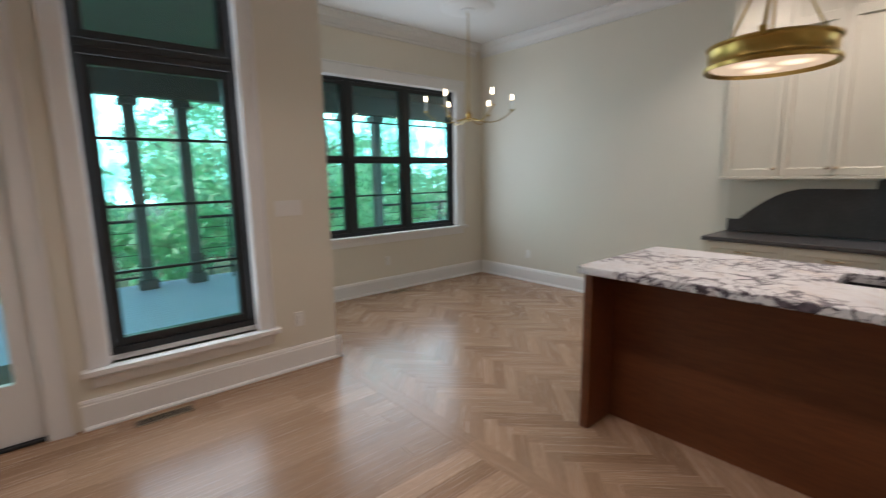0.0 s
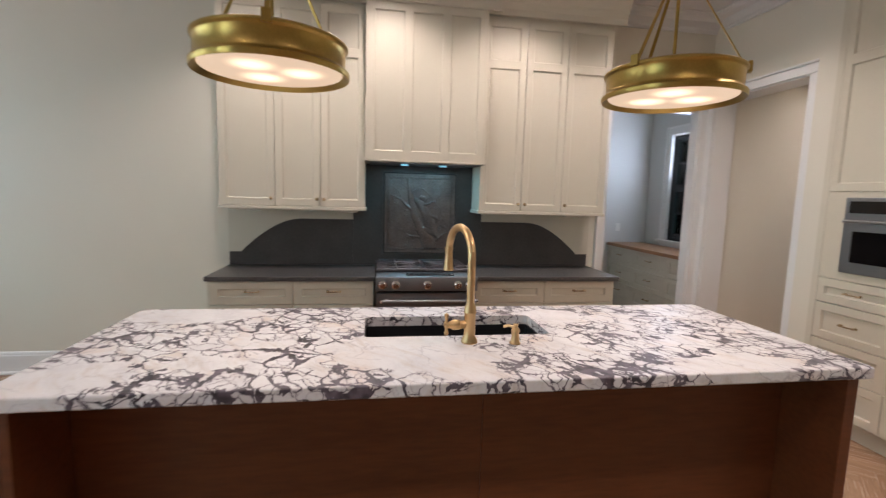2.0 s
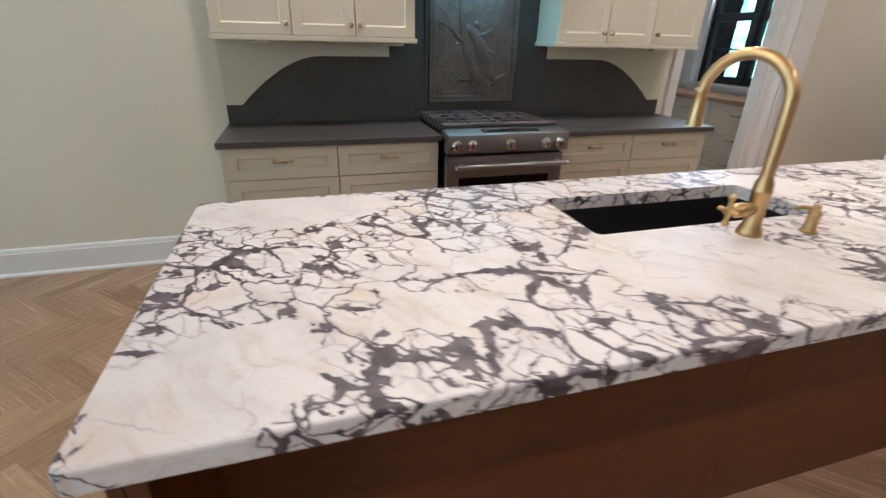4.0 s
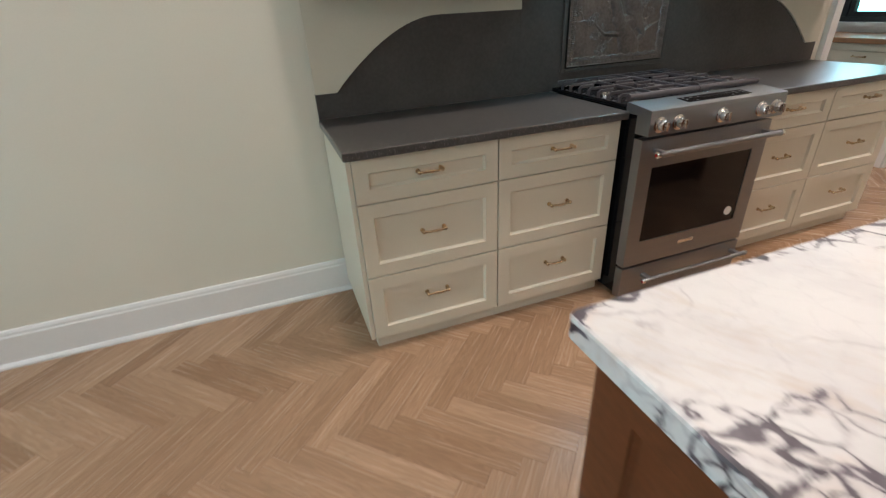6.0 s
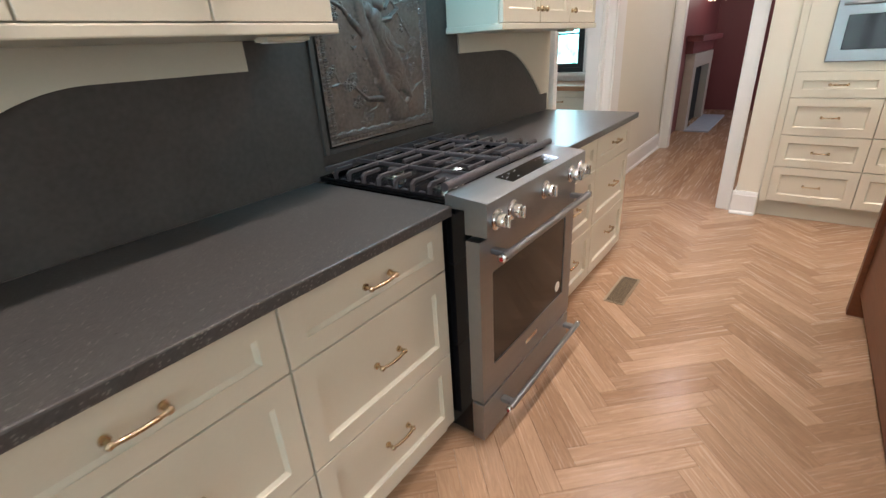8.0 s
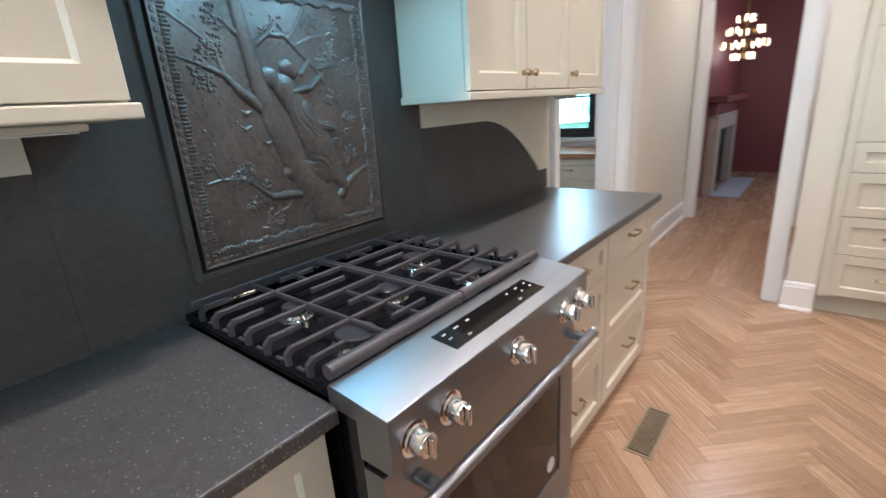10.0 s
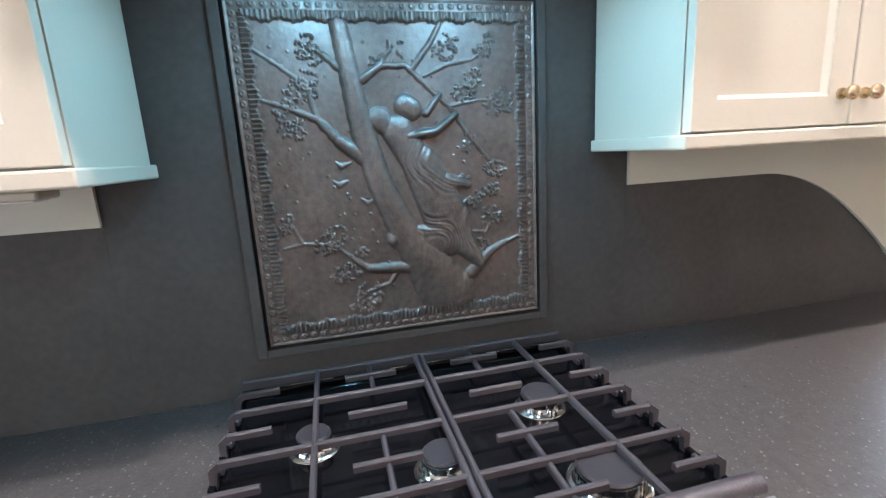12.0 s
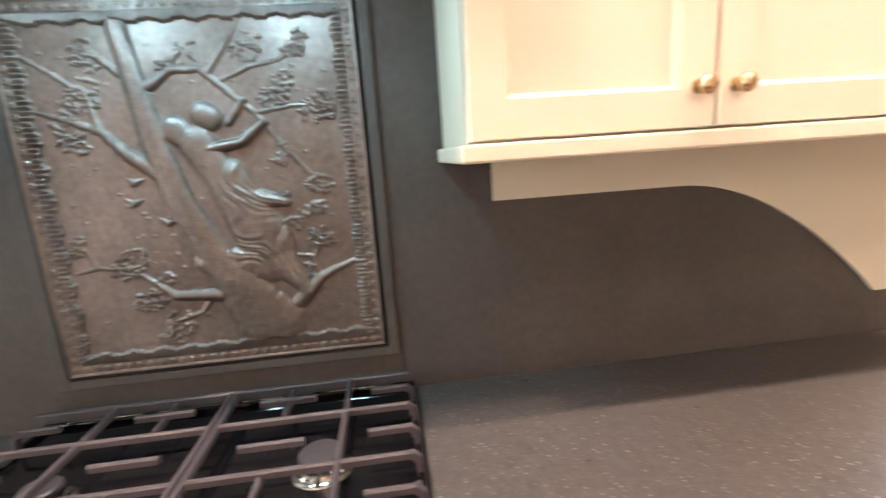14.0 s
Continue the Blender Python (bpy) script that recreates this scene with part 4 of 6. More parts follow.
# ---- pendants, chandelier, recessed lights ----
def pendant(x, y, turn):
    p = thing("pendant_light", x, y, 1.985, "round aged-brass pendant with glowing frosted diffuser on three straps", "pendant light", "pendants over the island")
    r = 0.265
    part("band", lathe([(r - 0.012, 2.012), (r + 0.012, 1.985), (r + 0.016, 1.992), (r + 0.016, 2.006), (r + 0.002, 2.018), (r, 2.024), (r, 2.082), (r + 0.003, 2.086), (r + 0.010, 2.092), (r + 0.010, 2.100), (r + 0.002, 2.106), (r - 0.008, 2.108), (r - 0.008, 2.02)], (x, y, 0), 64), BRASS, p, "", True)
    part("diffuser", lathe([(0.0, 1.9985), (r - 0.10, 1.998), (r - 0.012, 2.002), (r - 0.012, 2.008), (0.0, 2.008)], (x, y, 0), 64), DIFFUSER, p, "glowing frosted glass diffuser", True)
    part("top_pan", lathe([(0.0, 2.096), (r - 0.008, 2.096), (r - 0.008, 2.101), (0.0, 2.101)], (x, y, 0), 48), BRASS, p)
    for k in range(3):
        a = radians(turn + 120 * k)
        c, s = math.cos(a), math.sin(a)
        foot, head = Vector((x + (r - 0.002) * c, y + (r - 0.002) * s, 2.104)), Vector((x + 0.022 * c, y + 0.022 * s, 2.525))
        side = Vector((-s, c, 0))
        bm = bmesh.new()
        nrm = (head - foot).cross(side).normalized() * 0.002
        lo = [foot + side * 0.008 + nrm, foot - side * 0.008 + nrm, foot - side * 0.008 - nrm, foot + side * 0.008 - nrm]
        hi = [head + side * 0.006 + nrm, head - side * 0.006 + nrm, head - side * 0.006 - nrm, head + side * 0.006 - nrm]
        lo, hi = [bm.verts.new(v) for v in lo], [bm.verts.new(v) for v in hi]
        for i in range(4):
            bm.faces.new((lo[i], lo[(i + 1) % 4], hi[(i + 1) % 4], hi[i]))
        bm.faces.new(lo)
        bm.faces.new(hi)
        st = part("strap", bm, BRASS, p)
        bm = box(-0.008, 0.008, -0.016, 0.016, -0.014, 0.03, 0.003)
        bmesh.ops.transform(bm, matrix=Matrix.Translation((x + (r + 0.012) * c, y + (r + 0.012) * s, 2.097)) @ pose(0, 0, 0, 0, 0, turn + 120 * k), verts=bm.verts)
        part("bracket", bm, BRASS, st)
    bm = lathe([(0.0, 2.102), (0.007, 2.102), (0.007, 2.500), (0.022, 2.505), (0.032, 2.520), (0.032, 2.540), (0.016, 2.555), (0.007, 2.565), (0.007, TOP - 0.03), (0.0, TOP - 0.03)], (x, y, 0), 24)
    part("stem", bm, BRASS, p, "", True)
    part("canopy", lathe([(0.0, TOP - 0.035), (0.02, TOP - 0.035), (0.06, TOP - 0.012), (0.065, TOP - 0.001), (0.0, TOP - 0.001)], (x, y, 0), 28), BRASS, p, "", True)


for px, py, turn in PENDANTS:
    pendant(px, py, turn)

CX, CY = 4.19, 4.15
ch = thing("chandelier", CX, CY, 2.1, "slim brass six-arm chandelier with lit candle bulbs over the nook", "chandelier")
part("hub", lathe([(0.0, 2.10), (0.012, 2.11), (0.022, 2.125), (0.012, 2.14), (0.034, 2.165), (0.036, 2.19), (0.018, 2.215), (0.010, 2.24), (0.007, 2.30), (0.0, 2.30)], (CX, CY, 0), 20), BRASS, ch, "", True)
bm = bmesh.new()
for k in range(30):
    z = 2.30 + k * (TOP - 2.33) / 30
    a = math.pi / 2 * (k % 2)
    pts = [(CX + 0.011 * math.cos(t) * math.cos(a), CY + 0.011 * math.cos(t) * math.sin(a), z + 0.017 + 0.022 * math.sin(t)) for t in [2 * math.pi * i / 10 for i in range(11)]]
    tube(pts, 0.0026, 5, bm)
part("chain", bm, BRASS, ch, "", True)
part("medallion", lathe([(0.0, TOP - 0.03), (0.07, TOP - 0.035), (0.09, TOP - 0.02), (0.17, TOP - 0.028), (0.20, TOP - 0.015), (0.27, TOP - 0.02), (0.29, TOP - 0.008), (0.30, TOP - 0.001), (0.0, TOP - 0.001)], (CX, CY, 0), 48), CEIL, ch, "white plaster ceiling medallion", True)
for k in range(6):
    a = radians(16.2 + 60 * k)
    c, s = math.cos(a), math.sin(a)
    R = 0.50
    pts = []
    for i in range(13):
        u = i / 12
        pts.append((CX + R * u * c, CY + R * u * s, 2.165 - 0.075 * math.sin(math.pi * u * 0.9) + 0.075 * u ** 4))
    arm = part("arm", tube(pts, 0.0055, 8), BRASS, ch, "", True)
    ex_, ey_, ez_ = pts[-1]
    part("cup", lathe([(0.0, ez_), (0.020, ez_ + 0.004), (0.028, ez_ + 0.016), (0.012, ez_ + 0.014), (0.0, ez_ + 0.014)], (ex_, ey_, 0), 16), BRASS, arm, "", True)
    part("candle", cyl((ex_, ey_, ez_ + 0.014), (ex_, ey_, ez_ + 0.12), 0.011, n=14), TRIM, arm, "white candle sleeve", True)
    part("bulb", lathe([(0.0, ez_ + 0.12), (0.007, ez_ + 0.122), (0.0125, ez_ + 0.142), (0.010, ez_ + 0.165), (0.003, ez_ + 0.19), (0.0, ez_ + 0.192)], (ex_, ey_, 0), 14), BULB, arm, "glowing candle bulb", True)

# the last fitting belongs to the added, unseen lamp
for cx, cy in CANS:
    can = thing("recessed_light", cx, cy, TOP, "round recessed downlight in the white ceiling", "downlight", "recessed ceiling lights")
    part("trim_ring", lathe([(0.055, TOP - 0.001), (0.058, TOP - 0.007), (0.078, TOP - 0.006), (0.082, TOP - 0.001)], (cx, cy, 0), 32), TRIM, can)
    part("lens", lathe([(0.0, TOP - 0.004), (0.054, TOP - 0.004), (0.054, TOP - 0.001), (0.0, TOP - 0.001)], (cx, cy, 0), 32), CANGLOW, can)


# ---- oven tower ----
tw = thing("oven_tower", 3.7, -3.0, FZ, "tall cream painted cabinet with built-in steel oven and drawers", "cabinet")
TF = -2.66
TX0, TX1 = 3.0, 4.118
part("body", box(TX0, TX1, -3.28, TF - 0.022, 0.10, 3.05), CAB, tw)
part("toe_kick", box(TX0, TX1, -2.76, -2.74, FZ, 0.10), CAB, tw)
for xa, xb in ((TX0, 3.045), (4.072, TX1)):
    part("side_stile", box(xa, xb, TF - 0.022, TF, 0.10, 3.05, 0.002), CAB, tw)
for xa, xb in ((3.047, 3.556), (3.560, 4.070)):
    for z0, z1 in ((0.115, 0.380), (0.385, 0.616), (0.621, 0.880), (0.885, 1.055)):
        dr = part("drawer_front", shaker_y(TF, xa, xb, z0, z1), CAB, tw)
        part("pull", arch_pull(((xa + xb) / 2, TF, (z0 + z1) / 2), 0.096, 0.026, (1, 0, 0), (0, 1, 0)), PULLS, dr, "brass bar pull", True)
    do = part("upper_door", shaker_y(TF, xa, xb, 1.665, 3.03, 0.055, [(2.52, 2.585)]), CAB, tw)
    part("knob", knob((xb - 0.03 if xa < 3.5 else xa + 0.03, TF, 1.72), (0, 1, 0)), PULLS, do, "small brass knob", True)
part("surround", box(3.047, 4.070, TF - 0.022, TF - 0.003, 1.06, 1.66, 0.001), CAB, tw)
tagged(part("tower_crown", sweep(SMALLCROWN, (TX0, TF - 0.02), (TX1, TF - 0.02), (0, 1), box(TX0, TX1, -3.28, TF - 0.02, 3.061, TOP - 0.003)), CAB), "cream crown above the oven tower", "crown moulding")
ov = thing("wall_oven", 3.69, TF, 1.12, "stainless steel built-in microwave oven with black glass", "oven")
part("body", box(3.17, 3.93, TF - 0.10, TF + 0.012, 1.115, 1.625, 0.006), STEEL, ov)
part("control_panel", box(3.20, 3.90, TF + 0.0125, TF + 0.016, 1.52, 1.60, 0.002), BLACKGLASS, ov)
part("glass", box(3.24, 3.86, TF + 0.0125, TF + 0.018, 1.19, 1.40, 0.003), BLACKGLASS, ov)
bm = cyl((3.20, TF + 0.05, 1.465), (3.90, TF + 0.05, 1.465), 0.010)
for x in (3.24, 3.86):
    cyl((x, TF + 0.01, 1.465), (x, TF + 0.05, 1.465), 0.008, bm=bm)
part("handle", bm, STEEL, ov, "", True)

# ---- pantry ----
pc = thing("pantry_cabinet", 6.6, -3.35, FZ, "cream painted pantry base cabinet with drawers", "cabinet")
PF = -3.06
part("body", box(5.62, 7.79, -3.655, PF - 0.022, 0.10, 0.885), CAB, pc)
part("toe_kick", box(5.62, 7.79, -3.14, -3.12, FZ, 0.10), CAB, pc)
for i in range(3):
    xa = 5.65 + i * 0.715
    for z0, z1 in ((0.115, 0.37), (0.375, 0.63), (0.635, 0.88)):
        dr = part("drawer_front", shaker_y(PF, xa, xa + 0.71, z0, z1), CAB, pc)
        part("pull", arch_pull((xa + 0.355, PF, (z0 + z1) / 2 + 0.02), 0.096, 0.026, (1, 0, 0), (0, 1, 0)), PULLS, dr, "", True)
tagged(part("wood_counter", box(5.60, 7.795, -3.655, -3.035, 0.886, 0.930, 0.004), BUTCHER), "oiled wooden counter in the pantry", "countertop")

# ---- red room ----
fp = thing("fireplace", 5.35, -6.9, FZ, "pale stone fireplace surround against a red wall", "fireplace")
part("jamb", box(5.33, 5.454, -6.52, -6.30, FZ, 0.86, 0.004), LIMESTONE, fp)
part("jamb", box(5.33, 5.454, -7.90, -7.68, FZ, 0.86, 0.004), LIMESTONE, fp)
part("lintel", box(5.33, 5.454, -7.90, -6.30, 0.86, 1.06, 0.004), LIMESTONE, fp)
# a flat near-black sheet in place of the hollow
part("firebox", box(5.44, 5.4535, -7.68, -6.52, FZ, 0.86), SOOT_SHADE, fp)
part("hearth", box(5.00, 5.33, -7.95, -6.25, FZ, FZ + 0.02, 0.004), BLUERUG, fp, "grey stone hearth")
part("mantel_shelf", box(5.24, 5.454, -8.02, -6.18, 1.22, 1.30, 0.008), RED, fp, "red painted mantel shelf")
part("frieze", box(5.36, 5.454, -7.96, -6.24, 1.061, 1.219, 0.003), RED, fp, "red painted frieze")
cl = thing("crystal_chandelier", 5.16, -6.4, 1.75, "glowing tiered crystal chandelier in the red room", "chandelier")
random.seed(4)
for tier, (rr, z, n) in enumerate(((0.13, 1.80, 12), (0.25, 1.94, 20), (0.20, 2.10, 16), (0.10, 2.24, 9))):
    for k in range(n):
        a = 2 * math.pi * k / n + tier
        ball((5.16 + rr * math.cos(a), -6.4 + rr * math.sin(a), z - 0.03), 0.015, bm := bmesh.new(), 6, 5, (1, 1, 3.0))
        part("crystal", bm, BRASS if k % 3 == 0 else CRYSTAL, cl)
part("rod", cyl((5.16, -6.4, 1.78), (5.16, -6.4, TOP - 0.001), 0.008), BRASS, cl)

# ---- wall plates and floor registers ----
def wall_plate(name, axis, face, sign, u, z, w, h, label, cat, rockers=1, outlet=False):
    t = thing(name, *((face, u, z) if axis == "x" else (u, face, z)), label, cat)

    def b(ua, ub, za, zb, d0, d1, bev):
        lo, hi = sorted((face + sign * d0, face + sign * d1))
        return box(*((lo, hi, ua, ub) if axis == "x" else (ua, ub, lo, hi)), za, zb, bev)

    part("plate", b(u - w / 2, u + w / 2, z - h / 2, z + h / 2, 0.0005, 0.006, 0.002), PLATE, t)
    for k in range(rockers):
        c = u - w / 2 + w * (k + 0.5) / rockers
        if outlet:
            for dz in (-0.02, 0.02):
                part("socket", b(c - 0.016, c + 0.016, z + dz - 0.014, z + dz + 0.014, 0.006, 0.0085, 0.002), PLATE, t)
        else:
            part("rocker", b(c - 0.016, c + 0.016, z - 0.033, z + 0.033, 0.006, 0.009, 0.002), PLATE, t)


wall_plate("light_switch", "y", 3.614, -1, 1.745, 1.264, 0.21, 0.118, "white four-gang light switch plate", "light switch", 4)
wall_plate("outlet", "y", 3.614, -1, 1.775, 0.375, 0.075, 0.118, "white wall outlet plate", "outlet", 1, True)
wall_plate("outlet", "y", 5.20, -1, 3.69, 0.38, 0.072, 0.116, "white wall outlet plate under the nook window", "outlet", 1, True)
wall_plate("outlet", "x", 5.47, -1, 4.27, 0.36, 0.072, 0.116, "white wall outlet plate in the nook", "outlet", 1, True)
wall_plate("outlet", "x", 7.80, -1, -3.2, 1.16, 0.072, 0.116, "white wall outlet plate in the pantry", "outlet", 1, True)


def register(x0, x1, y0, y1, label, along):
    t = thing("floor_register", (x0 + x1) / 2, (y0 + y1) / 2, FZ, label, "floor vent", "floor registers")
    bm = bmesh.new()
    for b in ((x0, x1, y0, y0 + 0.014), (x0, x1, y1 - 0.014, y1), (x0, x0 + 0.014, y0 + 0.014, y1 - 0.014), (x1 - 0.014, x1, y0 + 0.014, y1 - 0.014)):
        box(*b, FZ + 0.0006, FZ + 0.005, 0.001, bm, 1)
    part("frame", bm, VENTMETAL, t)
    # near-black plate just below the slats paints the duct's shade
    part("well", box(x0 + 0.01, x1 - 0.01, y0 + 0.01, y1 - 0.01, FZ - 0.011, FZ + 0.0007), SOOT_SHADE, t)
    n = int(((y1 - y0) if along == "x" else (x1 - x0)) / 0.014) - 2
    for k in range(1, n + 1):
        if along == "x":
            y = y0 + 0.014 + (y1 - y0 - 0.028) * k / (n + 1)
            part("slat", box(x0 + 0.014, x1 - 0.014, y - 0.0028, y + 0.0028, FZ + 0.0008, FZ + 0.0042), VENTMETAL, t)
        else:
            x = x0 + 0.014 + (x1 - x0 - 0.028) * k / (n + 1)
            part("slat", box(x - 0.0028, x + 0.0028, y0 + 0.014, y1 - 0.014, FZ + 0.0008, FZ + 0.0042), VENTMETAL, t)


register(4.585, 4.70, -1.115, -0.76, "dark bronze floor register in the kitchen aisle", "x")
register(0.61, 0.94, 3.425, 3.527, "dark bronze floor register under the tall window", "y")
register(3.62, 3.96, 5.00, 5.12, "dark bronze floor register under the nook window", "y")

# ---- range ----
RY0, RY1 = -0.272, 0.503
rg = thing("gas_range", 5.05, 0.115, FZ, "stainless steel slide-in gas range with five burners", "range")
part("body", box(4.775, 5.44, RY0 + 0.004, RY1 - 0.004, 0.0, 0.905), ENAMEL, rg, "black enamelled sides")
for y in (RY0 + 0.06, RY1 - 0.06):
    for x in (4.80, 5.38):
        part("foot", cyl((x, y, FZ), (x, y, 0.0), 0.018, n=12), ENAMEL, rg)
ck = part("cooktop", box(4.842, 5.44, RY0, RY1, 0.9155, 0.925, 0.003), ENAMEL, rg, "glossy black enamel cooktop")
for b in ((4.842, 5.44, RY0, RY0 + 0.012), (4.842, 5.44, RY1 - 0.012, RY1), (5.425, 5.44, RY0 + 0.0125, RY1 - 0.0125)):
    part("rim", box(b[0], b[1], b[2], b[3], 0.9252, 0.936, 0.003), ENAMEL, ck)
for k in range(4):
    ya = RY0 + 0.05 + k * 0.175
    part("vent_slot", box(5.428, 5.438, ya, ya + 0.15, 0.9362, 0.9385, 0.001), CHROME, ck, "bright vent strip")
prof = [(4.690, 0.828), (4.690, 0.9315), (4.6915, 0.9355), (4.695, 0.9371), (4.836, 0.951), (4.840, 0.947), (4.840, 0.906), (4.770, 0.906), (4.770, 0.828)]
bm = bmesh.new()
two = [[bm.verts.new((x, y, z)) for x, z in prof] for y in (RY0 - 0.010, RY1 + 0.004)]
for i in range(len(prof)):
    bm.faces.new((two[0][i], two[0][(i + 1) % len(prof)], two[1][(i + 1) % len(prof)], two[1][i]))
bm.faces.new(two[0])
bm.faces.new(two[1])
cp = part("control_panel", bm, STEEL, rg, "brushed steel control panel", True)


def on_slope(x, y, lift):
    """A place on the sloping top of the control panel."""
    return Vector((x, y, 0.938 + (x - 4.704) * 0.0985 + lift))


bm = bmesh.new()
lo = [bm.verts.new(on_slope(x, y, -0.003)) for x, y in ((4.728, -0.105), (4.728, 0.275), (4.800, 0.275), (4.800, -0.105))]
hi = [bm.verts.new(on_slope(x, y, 0.0012)) for x, y in ((4.730, -0.103), (4.730, 0.273), (4.798, 0.273), (4.798, -0.103))]
for i in range(4):
    bm.faces.new((lo[i], lo[(i + 1) % 4], hi[(i + 1) % 4], hi[i]))
bm.faces.new(hi)
disp = part("display", bm, BLACKGLASS, cp, "black touch display with small pale marks")
MARK = material("pale_print", (0.42, 0.43, 0.44), 0.5, var=0.02, bump=0)
random.seed(8)
for i in range(9):
    for j in range(3):
        if i in (3, 4, 5) or random.random() < 0.25:
            continue
        c = on_slope(4.744 + j * 0.019, -0.085 + i * 0.042, 0.0014)
        w = 0.005 + 0.003 * random.random()
        bm = bmesh.new()
        vs = [bm.verts.new(c + Vector((dx, dy, dx * 0.0985))) for dx, dy in ((-0.0022, -w), (0.0022, -w), (0.0022, w), (-0.0022, w))]
        bm.faces.new(vs)
        part("print_mark", bm, MARK, disp)
for y in (0.456, 0.357, 0.113, -0.125, -0.216):
    bm = lathe([(0.0, 0.0), (0.033, 0.0), (0.033, -0.004), (0.027, -0.006), (0.026, -0.010), (0.0225, -0.012), (0.0225, -0.030), (0.0205, -0.036), (0.0, -0.037)], (4.689, y, 0.875), 28, "X")
    kn = part("knob", bm, CHROME, cp, "polished steel burner knob", True)
    part("grip", box(4.640, 4.652, y - 0.0045, y + 0.0045, 0.855, 0.895, 0.003), CHROME, kn)
# oven door with window and handle
bm = bmesh.new()
f = 4.722
wy0, wy1, wz0, wz1 = -0.190, 0.425, 0.295, 0.672
for b in ((RY0, wy0, 0.168, 0.805), (wy1, RY1, 0.168, 0.805), (wy0, wy1, 0.168, wz0), (wy0, wy1, wz1, 0.805)):
    box(f, 4.772, b[0], b[1], b[2], b[3], 0.0, bm)
bmesh.ops.remove_doubles(bm, verts=bm.verts, dist=1e-5)
dr = part("oven_door", bm, STEEL, rg, "brushed steel oven door")
part("window", box(f + 0.004, f + 0.03, wy0 + 0.0005, wy1 - 0.0005, wz0 + 0.0005, wz1 - 0.0005, 0.001), BLACKGLASS, dr, "dark oven glass")
part("badge_plate", box(f - 0.003, f - 0.0003, 0.075, 0.175, 0.232, 0.252, 0.001), CHROME, dr)
part("sticker", lathe([(0.0, 0.0), (0.024, 0.0), (0.024, -0.0008), (0.0, -0.0008)], (f + 0.0035, -0.135, 0.352), 24, "X"), PLATE, dr, "round white sticker")


def bar_handle(parent, z, x, y0, y1, r):
    h = part("handle", cyl((x, y0, z), (x, y1, z), r, n=20), STEEL, parent, "brushed steel bar handle", True)
    for y in (y0 + 0.035, y1 - 0.035):
        part("bracket", box(x, f, y - 0.014, y + 0.014, z - 0.010, z + 0.010, 0.004), STEEL, h)
    for y, s in ((y0, -1), (y1, 1)):
        part("end_cap", lathe([(0.0, 0.0), (r * 1.12, 0.0), (r * 1.12, s * 0.012), (r * 0.7, s * 0.015), (0.0, s * 0.015)], (x, y, z), 20, "Y"), CHROME, h, "", True)
    part("medallion", lathe([(0.0, 0.0), (r * 0.55, 0.0), (r * 0.5, 0.0015), (0.0, 0.0018)], (x, y1 + 0.0152, z), 16, "Y"), material("red_enamel", (0.30, 0.012, 0.012), 0.25, bump=0), h, "red enamel dot")


bar_handle(dr, 0.752, 4.662, RY0 + 0.005, RY1 - 0.045, 0.0135)
drw = part("drawer_front", box(f, 4.772, RY0, RY1, -0.012, 0.156, 0.003), STEEL, rg, "brushed steel storage drawer")
bar_handle(drw, 0.098, 4.668, RY0 + 0.005, RY1 - 0.10, 0.0115)

# burners
CAPS = material("burner_cap_enamel", (0.032, 0.030, 0.034), 0.34, var=0.15, scale=12, fine=150, bump=0.05)
for x, y, r in ((5.19, 0.340, 0.030), (4.945, 0.348, 0.046), (5.065, 0.130, 0.036), (5.185, -0.100, 0.037), (4.955, -0.105, 0.050)):
    bu = part("burner", lathe([(0.0, 0.9255), (r + 0.015, 0.9255), (r + 0.013, 0.928), (r + 0.006, 0.930), (r + 0.004, 0.934), (r, 0.934), (r + 0.001, 0.9505), (r - 0.003, 0.952), (0.0, 0.952)], (x, y, 0), 40), CHROME, rg, "bright metal burner", True)
    part("cap", lathe([(0.0, 0.9522), (r - 0.002, 0.9522), (r, 0.9550), (r - 0.003, 0.9585), (0.0, 0.9600)], (x, y, 0), 40), CAPS, bu, "dark grey burner cap", True)
    bm = bmesh.new()
    for k in range(int(r * 420)):
        a = 2 * math.pi * k / int(r * 420)
        cyl((x + (r + 0.0005) * math.cos(a), y + (r + 0.0005) * math.sin(a), 0.9380), (x + (r + 0.0005) * math.cos(a), y + (r + 0.0005) * math.sin(a), 0.9490), 0.0012, n=4, bm=bm)
    part("ports", bm, ENAMEL, bu)
    part("igniter", cyl((x - r - 0.012, y, 0.928), (x - r - 0.012, y, 0.944), 0.003, n=8), CHROME, bu)


# cast-iron grates, one for each half
def bar(bm, p, q, w=0.0095, h=0.013, top=0.974):
    """A bar of trapezoid section between two points of the plan."""
    p, q = Vector((*p, 0)), Vector((*q, 0))
    d = (q - p).normalized()
    s = Vector((-d.y, d.x, 0))
    sec = ((-w / 2, -h), (w / 2, -h), (w / 2, -0.003), (w / 2 - 0.0025, 0), (-w / 2 + 0.0025, 0), (-w / 2, -0.003))
    ends = [[bm.verts.new(e + s * u + Vector((0, 0, top + v))) for u, v in sec] for e in (p, q)]
    for i in range(6):
        bm.faces.new((ends[0][i], ends[0][(i + 1) % 6], ends[1][(i + 1) % 6], ends[1][i]))
    bm.faces.new(ends[0])
    bm.faces.new(ends[1])


GX = [5.352, 5.282, 5.207, 5.132, 5.055, 4.980, 4.908]


